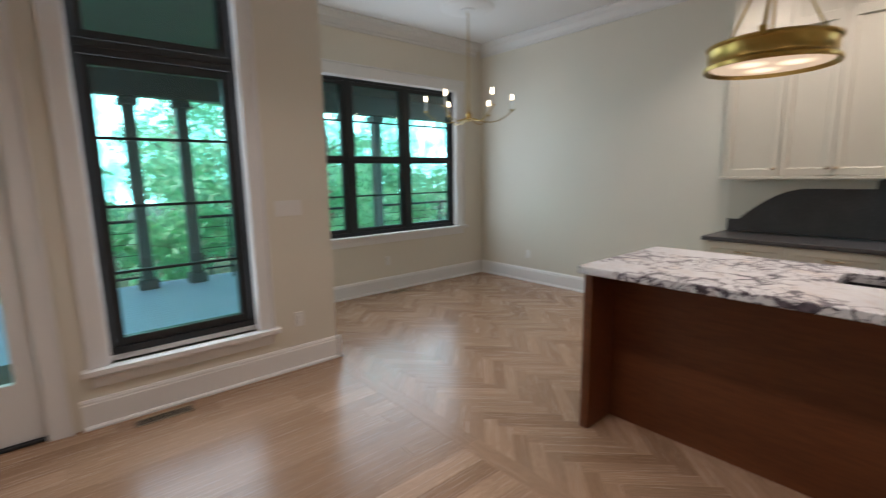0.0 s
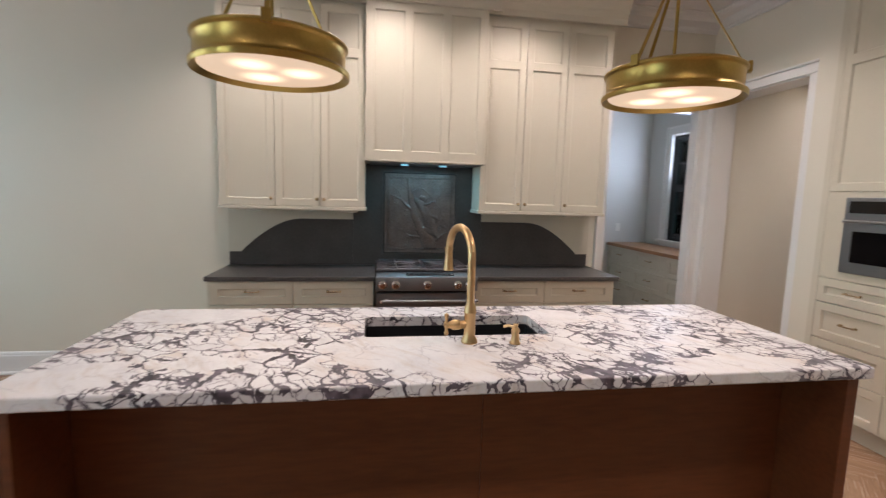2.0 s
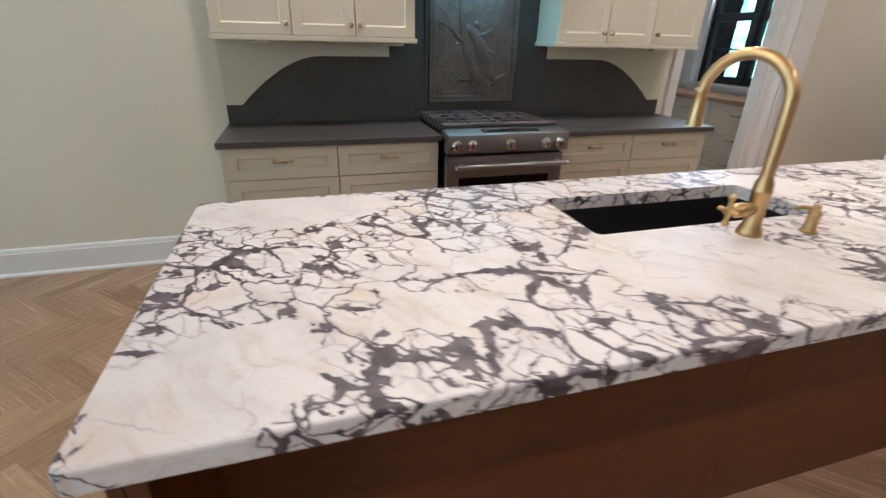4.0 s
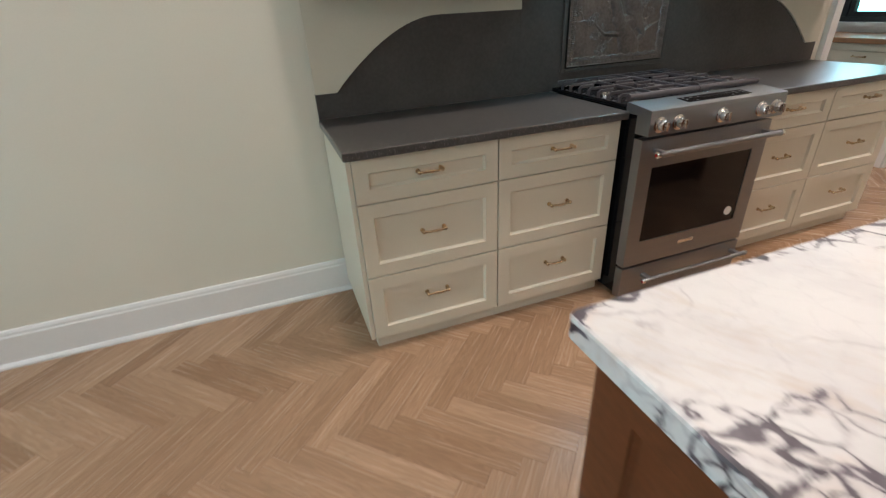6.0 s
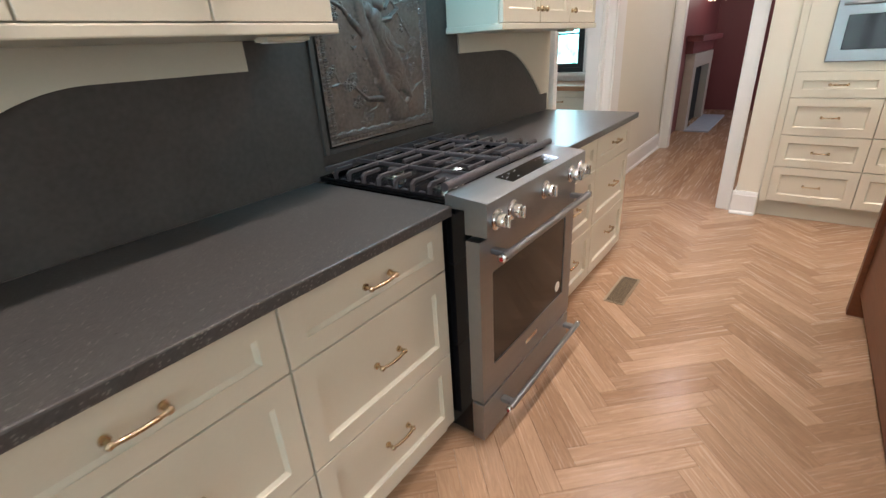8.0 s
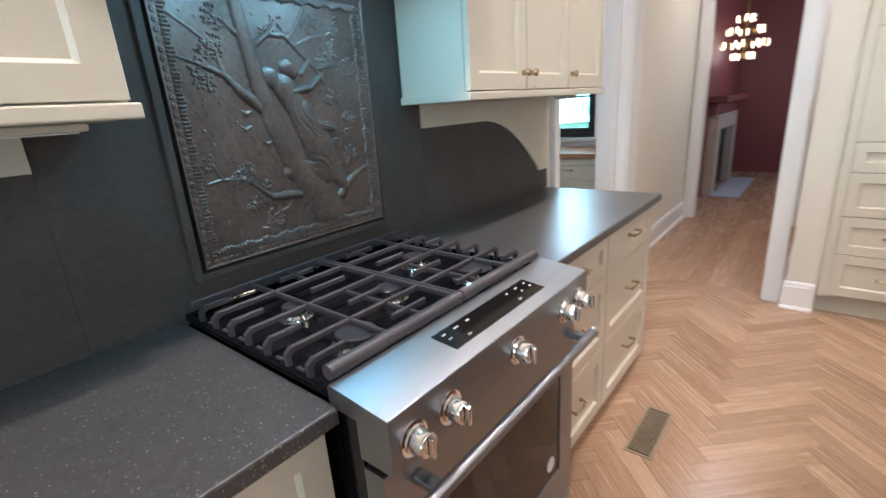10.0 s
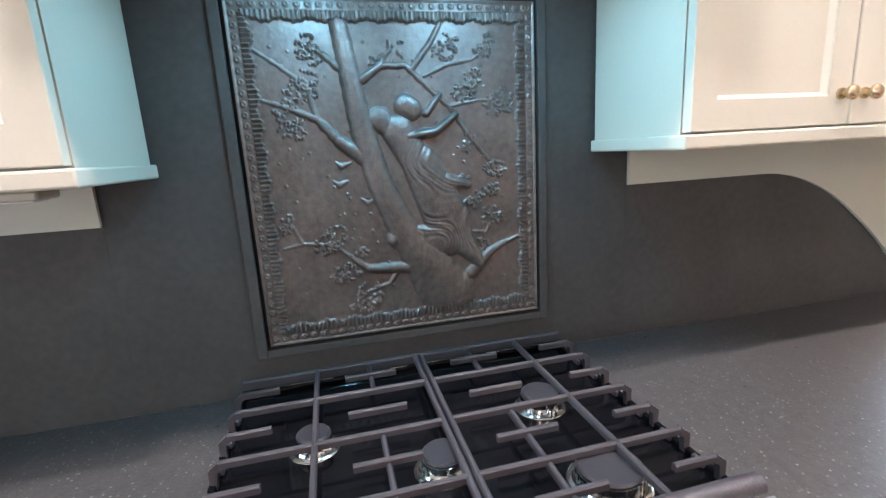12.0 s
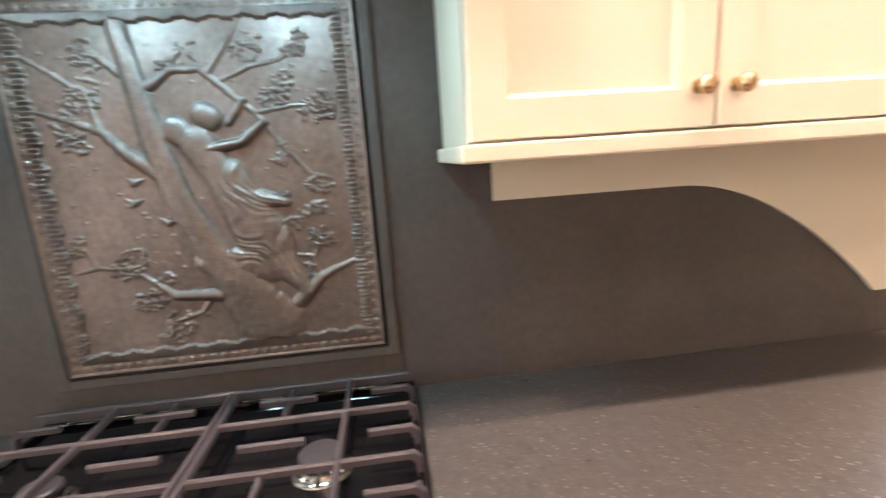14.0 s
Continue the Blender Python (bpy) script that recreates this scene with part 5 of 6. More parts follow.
def grate(y_out, y_mid, y_in, sgn):
    """y_out: the range's side; y_in: where the two halves meet; sgn: from side to middle."""
    gr = part("grate", cyl((4.848, y_out + sgn * 0.006, 0.9665), (4.848, y_in - sgn * 0.001, 0.9665), 0.0150, n=18), IRON, rg, "cast-iron continuous grate", True)
    bm = bmesh.new()
    bar(bm, (5.408, y_out + sgn * 0.012), (5.408, y_in), 0.012, 0.016)
    part("back_bar", bm, IRON, gr)
    for y in (y_mid, y_in - sgn * 0.006):
        bm = bmesh.new()
        bar(bm, (5.404, y), (4.858, y))
        part("long_bar", bm, IRON, gr)
    y_half = (y_mid + y_in) / 2
    for xa, xb in ((5.404, 5.30), (5.14, 4.860)):
        bm = bmesh.new()
        bar(bm, (xa, y_half), (xb, y_half), 0.009, 0.012, 0.967)
        part("under_bar", bm, IRON, gr)
    for i, x in enumerate(GX):
        bm = bmesh.new()
        outer = y_out + sgn * 0.017
        if i % 2:
            bar(bm, (x, outer), (x, y_in - sgn * 0.006))
        else:
            bar(bm, (x, outer), (x, outer + sgn * 0.075))
        part("cross_bar", bm, IRON, gr)
        if i % 2 == 0:
            bm = bmesh.new()
            bar(bm, (x, y_half - 0.055), (x, y_half + 0.055))
            part("finger", bm, IRON, gr)
        # bent foot at the side
        bm = bmesh.new()
        sec = [(outer + sgn * 0.002, 0.974), (outer - sgn * 0.014, 0.961), (outer - sgn * 0.014, 0.927), (outer - sgn * 0.004, 0.927), (outer - sgn * 0.002, 0.956), (outer + sgn * 0.006, 0.961)]
        two = [[bm.verts.new((x + dx, y, z)) for y, z in sec] for dx in (-0.0055, 0.0055)]
        for k in range(6):
            bm.faces.new((two[0][k], two[0][(k + 1) % 6], two[1][(k + 1) % 6], two[1][k]))
        bm.faces.new(two[0])
        bm.faces.new(two[1])
        part("foot", bm, IRON, gr)
        if i < 6:
            part("side_web", box((x + GX[i + 1]) / 2 - 0.012, (x + GX[i + 1]) / 2 + 0.012, min(outer, outer - sgn * 0.008), max(outer, outer - sgn * 0.008), 0.928, 0.940, 0.002), IRON, gr)


grate(RY1, 0.335, 0.106, -1)
grate(RY0, -0.135, 0.104, 1)

# ---- fireback set in the splashback ----
fb = thing("fireback", 5.44, 0.107, 1.02, "antique iron relief panel of a blossoming tree, set in black stone", "wall panel")
PY1, PY0, PZ0, PZ1 = 0.428, -0.214, 1.034, 1.750
W, H = PY1 - PY0, PZ1 - PZ0
bm = bmesh.new()
for b in ((PY1 + 0.009, PY1 + 0.030, PZ0 - 0.028, PZ1 + 0.028), (PY0 - 0.030, PY0 - 0.009, PZ0 - 0.028, PZ1 + 0.028), (PY0 - 0.009, PY1 + 0.009, PZ0 - 0.028, PZ0 - 0.009), (PY0 - 0.009, PY1 + 0.009, PZ1 + 0.009, PZ1 + 0.028)):
    box(5.434, 5.446, b[0], b[1], b[2], b[3], 0.002, bm)
bmesh.ops.remove_doubles(bm, verts=bm.verts, dist=1e-5)
part("stone_fillet", bm, STONE, fb, "narrow black stone fillet")
# thin near-black sheet paints the shadow line round the relief
part("painted_shadow_gap", box(5.4435, 5.4458, PY0 - 0.009, PY1 + 0.009, PZ0 - 0.009, PZ1 + 0.009), SOOT_SHADE, fb)

NU, NV = 390, 436
uu, vv = np.meshgrid(np.linspace(0, 1, NU), np.linspace(0, 1, NV))  # u from the nook side, v downwards
X, Y = uu * W, vv * H
relief = np.zeros_like(X)


def soft(d, r, h):
    """A rounded ridge of radius r and height h at distance d."""
    return h * np.sqrt(np.clip(1 - (d / r) ** 2, 0, 1))


def stroke(points, h):
    """A limb that runs through (u, v, radius in mm)."""
    for (u0, v0, r0), (u1, v1, r1) in zip(points, points[1:]):
        ax, ay, bx, by = u0 * W, v0 * H, u1 * W, v1 * H
        t = np.clip(((X - ax) * (bx - ax) + (Y - ay) * (by - ay)) / ((bx - ax) ** 2 + (by - ay) ** 2), 0, 1)
        d = np.hypot(X - ax - t * (bx - ax), Y - ay - t * (by - ay))
        r = (r0 + (r1 - r0) * t) * (0.80 if max(r0, r1) < 16 else 0.90) / 1000 * (1 + (0.12 if max(r0, r1) < 16 else 0.03) * np.sin(X * 190 + Y * 160))
        np.maximum(relief, soft(d, r, 1.0) * np.minimum(h, r * 0.9), out=relief)


def clump(u, v, r, n, seed):
    """A spray of small petals."""
    rnd = random.Random(seed)
    for _ in range(n):
        a, q = rnd.random() * 6.28, r * math.sqrt(rnd.random()) / 1000
        d = np.hypot((X - u * W - q * math.cos(a)) * (0.7 + rnd.random()), Y - v * H - q * math.sin(a))
        np.maximum(relief, soft(d, 0.0028 + 0.0026 * rnd.random(), 0.0055), out=relief)


stroke([(0.64, 0.90, 75), (0.50, 0.69, 38), (0.425, 0.53, 31), (0.380, 0.37, 29), (0.355, 0.22, 24), (0.33, 0.05, 20)], 0.015)
stroke([(0.40, 0.46, 20), (0.30, 0.39, 15), (0.235, 0.325, 10), (0.13, 0.285, 6), (0.075, 0.27, 4)], 0.011)
stroke([(0.235, 0.325, 8), (0.215, 0.235, 6), (0.14, 0.18, 5), (0.06, 0.13, 4)], 0.010)
stroke([(0.34, 0.20, 11), (0.27, 0.145, 7), (0.22, 0.12, 5)], 0.010)
stroke([(0.39, 0.22, 12), (0.45, 0.18, 9), (0.54, 0.18, 8), (0.62, 0.25, 7), (0.68, 0.30, 6), (0.745, 0.385, 6), (0.82, 0.47, 5), (0.88, 0.485, 4)], 0.012)
stroke([(0.56, 0.19, 8), (0.625, 0.12, 7), (0.67, 0.05, 5)], 0.010)
stroke([(0.60, 0.21, 6), (0.68, 0.18, 5), (0.77, 0.165, 4), (0.84, 0.12, 4)], 0.009)
stroke([(0.68, 0.30, 5), (0.79, 0.285, 4), (0.90, 0.285, 3.5)], 0.008)
stroke([(0.54, 0.80, 17), (0.36, 0.79, 11), (0.30, 0.745, 6), (0.245, 0.70, 5), (0.145, 0.69, 5), (0.085, 0.70, 4)], 0.010)
stroke([(0.145, 0.69, 5), (0.115, 0.625, 4)], 0.008)
stroke([(0.47, 0.80, 7), (0.43, 0.845, 6), (0.35, 0.865, 4)], 0.008)
stroke([(0.74, 0.84, 17), (0.82, 0.77, 12), (0.93, 0.73, 5)], 0.010)
stroke([(0.82, 0.77, 6), (0.79, 0.705, 5), (0.73, 0.70, 4)], 0.008)
stroke([(0.80, 0.715, 4), (0.83, 0.655, 4)], 0.008)
for i, (u, v, r, n) in enumerate(((0.22, 0.115, 20, 16), (0.21, 0.22, 26, 22), (0.14, 0.30, 24, 20), (0.84, 0.115, 18, 12), (0.77, 0.22, 24, 20), (0.88, 0.285, 26, 22), (0.75, 0.40, 15, 12), (0.86, 0.50, 24, 16), (0.26, 0.67, 28, 24))):
    clump(u, v, r, n, i)
for i, (u, v, r, n) in enumerate(((0.33, 0.735, 20, 14), (0.30, 0.79, 20, 14), (0.11, 0.615, 14, 9), (0.36, 0.87, 30, 18), (0.83, 0.655, 26, 16), (0.78, 0.75, 16, 9), (0.77, 0.59, 18, 9), (0.51, 0.145, 28, 18), (0.70, 0.11, 14, 8), (0.84, 0.565, 16, 8))):
    clump(u, v, r, n, 40 + i)
BLOSSOMS = ((0.237, 0.147, 30), (0.197, 0.245, 36), (0.157, 0.35, 32), (0.45, 0.168, 20), (0.675, 0.14, 28), (0.81, 0.14, 20), (0.745, 0.26, 32), (0.865, 0.30, 36), (0.735, 0.427, 18), (0.84, 0.50, 24), (0.72, 0.525, 16), (0.82, 0.57, 18), (0.745, 0.61, 20), (0.835, 0.665, 26), (0.71, 0.727, 18), (0.10, 0.64, 14), (0.23, 0.70, 34), (0.27, 0.80, 30), (0.33, 0.90, 34), (0.645, 0.54, 22))
for i, (u, v, r) in enumerate(BLOSSOMS):
    rnd = random.Random(70 + i)
    for _ in range(int(r * 1.1)):
        a, q = rnd.random() * 6.28, r * math.sqrt(rnd.random()) / 1000
        tilt, size = rnd.random() * 3.14, 0.0032 + 0.0034 * rnd.random()
        dx, dy = X - u * W - q * math.cos(a), Y - v * H - q * math.sin(a) * 0.7
        p, s = dx * math.cos(tilt) + dy * math.sin(tilt), dy * math.cos(tilt) - dx * math.sin(tilt)
        np.maximum(relief, soft(np.hypot(p, s * 1.9), size, 0.0045 + 0.0035 * rnd.random()), out=relief)
for u, v in ((0.30, 0.465), (0.285, 0.52), (0.375, 0.58)):
    stroke([(u - 0.02, v - 0.015, 2), (u, v, 8), (u + 0.03, v - 0.01, 3)], 0.007)
# plain draped mass leaning on the trunk
mass = np.zeros_like(X)
for u0, v0, u1, v1, r0, r1, h in ((0.50, 0.37, 0.56, 0.47, 36, 34, 0.015), (0.57, 0.47, 0.66, 0.66, 42, 56, 0.016), (0.66, 0.66, 0.77, 0.81, 46, 14, 0.013), (0.47, 0.70, 0.66, 0.72, 24, 40, 0.012), (0.53, 0.295, 0.545, 0.305, 26, 26, 0.016), (0.44, 0.33, 0.47, 0.36, 26, 22, 0.011), (0.50, 0.39, 0.63, 0.375, 12, 10, 0.015), (0.63, 0.375, 0.705, 0.325, 10, 7, 0.014), (0.60, 0.32, 0.65, 0.265, 8, 6, 0.011), (0.66, 0.53, 0.74, 0.545, 20, 9, 0.012)):
    ax, ay, bx, by = u0 * W, v0 * H, u1 * W, v1 * H
    t = np.clip(((X - ax) * (bx - ax) + (Y - ay) * (by - ay)) / ((bx - ax) ** 2 + (by - ay) ** 2), 0, 1)
    d = np.hypot(X - ax - t * (bx - ax), Y - ay - t * (by - ay))
    mass = np.maximum(mass, soft(d, (r0 + (r1 - r0) * t) / 1000, h))
phase = (Y * 0.50 - X * 0.86) * 190 + 5 * np.sin(X * 29 + Y * 17) + 3 * np.sin(Y * 58 - X * 23)
folds = np.sin(phase) * (0.0007 + 0.0005 * np.sin(Y * 41 + X * 33)) + np.sin(phase * 2.3 + 4 * np.sin(Y * 35 + X * 52)) * 0.0006
folds *= np.clip((vv - 0.37) * 14, 0, 1) * np.clip(mass / 0.008, 0, 1)
relief = np.maximum(relief, mass + folds)
trunk_lines = np.sin(X * 260 + 9 * np.sin(Y * 21) + 4 * np.sin(X * 70)) * 0.0002 * np.clip(relief / 0.006, 0, 1) + np.sin(X * 610 + 5 * np.sin(Y * 130)) * np.sin(Y * 380 + 4 * np.sin(X * 210)) * 0.00035 * np.clip((relief - 0.008) / 0.003, 0, 1)
relief += trunk_lines
# border: beads outside, flutes with a wavy lip inside
edge = np.minimum(np.minimum(X, W - X), np.minimum(Y, H - Y))
along = np.where(np.minimum(X, W - X) < np.minimum(Y, H - Y), Y, X)
lip = 0.043 + 0.0035 * np.sin(along * 110) + 0.0015 * np.sin(along * 410)
flute = (0.0075 + 0.003 * np.sin(along * 2 * np.pi / 0.0095)) * np.clip((lip - edge) / 0.003, 0, 1)
bead = np.hypot((along % 0.021) - 0.0105, edge - 0.013)
frame_h = np.where(edge < 0.024, 0.005 + soft(bead, 0.0065, 0.0042) - soft(bead, 0.003, 0.0024), flute)
frame_h = np.where(edge < 0.004, 0.009, frame_h)
relief = np.where(edge < lip, frame_h, relief)
rng = np.random.default_rng(3)
for _ in range(120):
    u, v = rng.uniform(0.10, 0.90), rng.uniform(0.08, 0.90)
    d = np.hypot(X - u * W, (Y - v * H) * rng.uniform(0.8, 1.6))
    np.maximum(relief, np.where(edge > lip, soft(d, rng.uniform(0.002, 0.0042), 0.0026), 0), out=relief)
tuft = np.clip((vv - 0.885) * 22, 0, 1) * np.abs(np.sin(X * 300 + 4 * np.sin(X * 90 + Y * 40))) * 0.0009 * (edge > lip)
relief += tuft
relief = relief * 1.1
co = np.stack([5.4405 - relief - 5.44, PY1 - X - 0.107, PZ1 - Y - 1.02], -1).reshape(-1, 3)
idx = np.arange(NU * NV).reshape(NV, NU)
quads = np.stack([idx[:-1, :-1], idx[1:, :-1], idx[1:, 1:], idx[:-1, 1:]], -1).reshape(-1, 4)
me = bpy.data.meshes.new("relief")
me.from_pydata(co.tolist(), [], quads.tolist())
me.materials.append(BRONZE)
me.polygons.foreach_set("use_smooth", [True] * len(quads))
ob = new("relief", me)
ob.parent = fb

# ---- porch, yard and woods ----
# unseen eave, added to block direct sun from the pantry window
structure("added_sun_eave", box(5.3, 8.3, -4.75, -3.81, 2.72, 2.86), PORCHPAINT, "dark unseen eave added to keep sun off the pantry window", "eave")
structure("roof", box(-3.6, 8.3, -9.1, 5.45, TOP + 0.13, TOP + 0.35), PORCHPAINT, "flat roof closing the house", "roof")
dk = thing("porch_deck", 0.5, 5.8, -0.06, "grey-blue boarded porch deck", "deck")
for k in range(42):
    y = 3.77 + k * 0.105
    x1 = 9.0 if y > 5.40 else 1.96
    part("board", box(-4.0, x1, y, y + 0.099, -0.09, -0.055), DECK, dk)
part("joists", box(-3.95, 8.95, 5.42, 8.10, -0.35, -0.095), DECK, dk)
pr = thing("porch_roof", 1.0, 6, 2.75, "dark boarded porch ceiling and beam", "porch roof")
part("soffit", box(-4.2, 9.2, 5.36, 8.5, 2.95, 3.05), PORCHPAINT, pr)
part("soffit", box(-4.2, 1.96, 3.76, 5.36, 2.95, 3.05), PORCHPAINT, pr)
part("beam", box(-4.2, 9.2, 7.70, 7.92, 2.62, 2.949), PORCHPAINT, pr)
for i, (x, y) in enumerate(((1.31, 7.82), (1.95, 7.82), (-1.6, 7.82), (4.6, 7.82), (5.25, 7.82), (8.4, 7.82))):
    po = thing("porch_post", x, y, -0.055, "dark square porch post with base and cap", "post", "porch posts")
    part("shaft", box(x - 0.075, x + 0.075, y - 0.075, y + 0.075, -0.054, 2.618, 0.012), PORCHPAINT, po)
    part("plinth", box(x - 0.12, x + 0.12, y - 0.12, y + 0.12, -0.054, 0.09, 0.012), PORCHPAINT, po)
    part("capital", box(x - 0.12, x + 0.12, y - 0.12, y + 0.12, 2.50, 2.60, 0.012), PORCHPAINT, po)
for xa, xb in ((-1.5, 1.22), (2.06, 4.5), (5.35, 8.3)):
    rl = thing("porch_railing", (xa + xb) / 2, 7.82, 0, "black metal porch railing with thin rails", "railing", "porch railings")
    for z, r in ((0.92, 0.022), (0.12, 0.014)):
        part("rail", cyl((xa, 7.82, z), (xb, 7.82, z), r, n=8), BLACKFRAME, rl)
    for z in (0.28, 0.44, 0.60, 0.76):
        part("cable", cyl((xa, 7.82, z), (xb, 7.82, z), 0.005, n=6), BLACKFRAME, rl)
    for k in range(3):
        x = xa + (xb - xa) * (k + 0.5) / 3
        part("baluster", box(x - 0.015, x + 0.015, 7.80, 7.84, -0.055, 0.90), BLACKFRAME, rl)

bm = bmesh.new()
bmesh.ops.create_grid(bm, x_segments=60, y_segments=60, size=400, matrix=Matrix.Translation((0, 0, -1.4)))
for v in bm.verts:
    v.co.z += 0.6 * noise.noise(v.co * 0.06) - 0.1
tagged(part("ground", bm, GROUND), "leafy forest floor falling away from the house", "ground", "", "structure")


def tree_meshes(seed, height, trunk, clumps, spread):
    rnd = random.Random(seed)
    bm = bmesh.new()
    pts = [(0.25 * math.sin(k * 0.7 + seed), 0.2 * math.cos(k * 0.9 + seed), height * k / 8 - 0.3) for k in range(9)]
    pts[0] = (0, 0, -0.3)
    tube(pts, trunk, 8, bm, trunk * 0.25)
    limbs = []
    for k in range(9):
        z = height * (0.25 + 0.07 * k)
        a = rnd.random() * 6.28
        ln = spread * (0.5 + 0.5 * rnd.random())
        tip = (ln * math.cos(a), ln * math.sin(a), z + ln * 0.35)
        tube([(0, 0, z), (tip[0] * 0.5, tip[1] * 0.5, z + ln * 0.25), tip], trunk * 0.28, 5, bm, 0.01)
        limbs.append((z, tip))
    wood = finish(bm, "trunk", BARK, True)
    verts, faces = [], []
    for k in range(clumps):
        z, tip = limbs[k % len(limbs)]
        s = 0.25 + 0.95 * rnd.random()
        c = Vector((tip[0] * s, tip[1] * s, z + (tip[2] - z) * s)) + Vector((rnd.gauss(0, 0.35), rnd.gauss(0, 0.35), rnd.gauss(0, 0.45))) * spread * 0.42
        for _ in range(26):
            p = c + Vector((rnd.gauss(0, 0.22), rnd.gauss(0, 0.22), rnd.gauss(0, 0.13))) * (0.6 + spread * 0.15)
            q = Euler((rnd.random() * 2.2 - 1.1, rnd.random() * 2.2 - 1.1, rnd.random() * 6.28)).to_matrix()
            w = 0.06 + 0.06 * rnd.random()
            at = len(verts)
            for u in ((-w, 0, 0), (0, -w * 0.55, 0.012), (w, 0, 0), (0, w * 0.55, 0.012)):
                verts.append(p + q @ Vector(u))
            faces.append((at, at + 1, at + 2, at + 3))
    me = bpy.data.meshes.new("crown")
    me.from_pydata([tuple(v) for v in verts], [], faces)
    me.materials.append(LEAF)
    return wood, me


# glowing backdrop: far woods and sky beyond the trees, brightness painted into its emission
def glowing_woods():
    m = bpy.data.materials.new("glowing_woods")
    m.use_nodes = True
    n, l = m.node_tree.nodes, m.node_tree.links
    n.remove(n["Principled BSDF"])
    tc, em = n.new("ShaderNodeTexCoord"), n.new("ShaderNodeEmission")
    mp = n.new("ShaderNodeMapping")
    mp.inputs["Scale"].default_value = (1, 1, 0.7)
    l.new(tc.outputs["Object"], mp.inputs[0])
    a, b = n.new("ShaderNodeTexNoise"), n.new("ShaderNodeTexNoise")
    a.inputs["Scale"].default_value, b.inputs["Scale"].default_value = 0.16, 0.9
    a.inputs["Detail"].default_value, b.inputs["Detail"].default_value = 3, 6
    l.new(mp.outputs[0], a.inputs["Vector"])
    l.new(mp.outputs[0], b.inputs["Vector"])
    s = n.new("ShaderNodeMath")
    s.operation = "MULTIPLY_ADD"
    s.inputs[1].default_value = 0.55
    l.new(a.outputs["Fac"], s.inputs[0])
    k = n.new("ShaderNodeMath")
    k.operation = "MULTIPLY"
    k.inputs[1].default_value = 0.5
    l.new(b.outputs["Fac"], k.inputs[0])
    l.new(k.outputs[0], s.inputs[2])
    # the glow is pushed slightly paler towards -y
    thin = n.new("ShaderNodeMapRange")
    thin.inputs[1].default_value, thin.inputs[2].default_value, thin.inputs[3].default_value, thin.inputs[4].default_value = -10, -35, 0.0, 0.02
    split = n.new("ShaderNodeSeparateXYZ")
    l.new(tc.outputs["Object"], split.inputs[0])
    l.new(split.outputs[1], thin.inputs[0])
    s2 = n.new("ShaderNodeMath")
    l.new(s.outputs[0], s2.inputs[0])
    l.new(thin.outputs[0], s2.inputs[1])
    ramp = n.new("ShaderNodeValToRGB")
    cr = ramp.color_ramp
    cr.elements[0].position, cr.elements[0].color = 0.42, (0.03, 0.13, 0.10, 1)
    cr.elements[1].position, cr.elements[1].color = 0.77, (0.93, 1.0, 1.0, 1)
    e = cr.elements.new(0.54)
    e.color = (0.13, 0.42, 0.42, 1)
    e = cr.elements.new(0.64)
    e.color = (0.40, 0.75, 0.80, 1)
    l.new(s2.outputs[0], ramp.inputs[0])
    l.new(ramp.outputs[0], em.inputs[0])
    # the sheet itself emits, so haze and bright gaps need no sun
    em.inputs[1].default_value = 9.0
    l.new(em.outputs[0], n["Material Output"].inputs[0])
    return m


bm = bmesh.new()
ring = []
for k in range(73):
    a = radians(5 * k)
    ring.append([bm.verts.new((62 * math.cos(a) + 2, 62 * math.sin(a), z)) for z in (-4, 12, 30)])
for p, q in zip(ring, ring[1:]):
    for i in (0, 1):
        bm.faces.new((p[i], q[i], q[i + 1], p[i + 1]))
tagged(part("backdrop", bm, glowing_woods()), "glowing backdrop painted with hazy green woods far behind the trees", "backdrop", "", "structure")
kinds = [tree_meshes(1, 13, 0.17, 210, 2.8), tree_meshes(2, 10, 0.12, 190, 2.4), tree_meshes(3, 15, 0.22, 220, 3.2), tree_meshes(5, 3.2, 0.05, 150, 1.5)]
random.seed(21)
spots = []
for k in range(1500):
    x, y = random.uniform(-10, 34), random.uniform(13.0, 40)
    if len(spots) > 24:
        break
    if all((x - a) ** 2 + (y - b) ** 2 > 3.0 for a, b, _ in spots):
        spots.append((x, y, random.choice((0, 1, 2, 3, 3))))
for k in range(10):
    spots.append((-6 + k * 3.0 + random.uniform(-0.3, 0.3), random.uniform(11, 14), 3))
for x, y, k in spots:
    tr = thing("bush" if k == 3 else "tree", x, y, -1.5, "leafy green understorey shrub in the woods" if k == 3 else "tall leafy green tree in the woods", "bush" if k == 3 else "tree", "shrubs in the woods" if k == 3 else "trees of the woods")
    tr.rotation_euler = (0, 0, random.random() * 6.28)
    s = random.uniform(0.85, 1.2)
    tr.scale = (s, s, s)
    for nm, me in zip(("trunk", "crown"), kinds[k]):
        o = new(nm, me)
        o.parent = tr

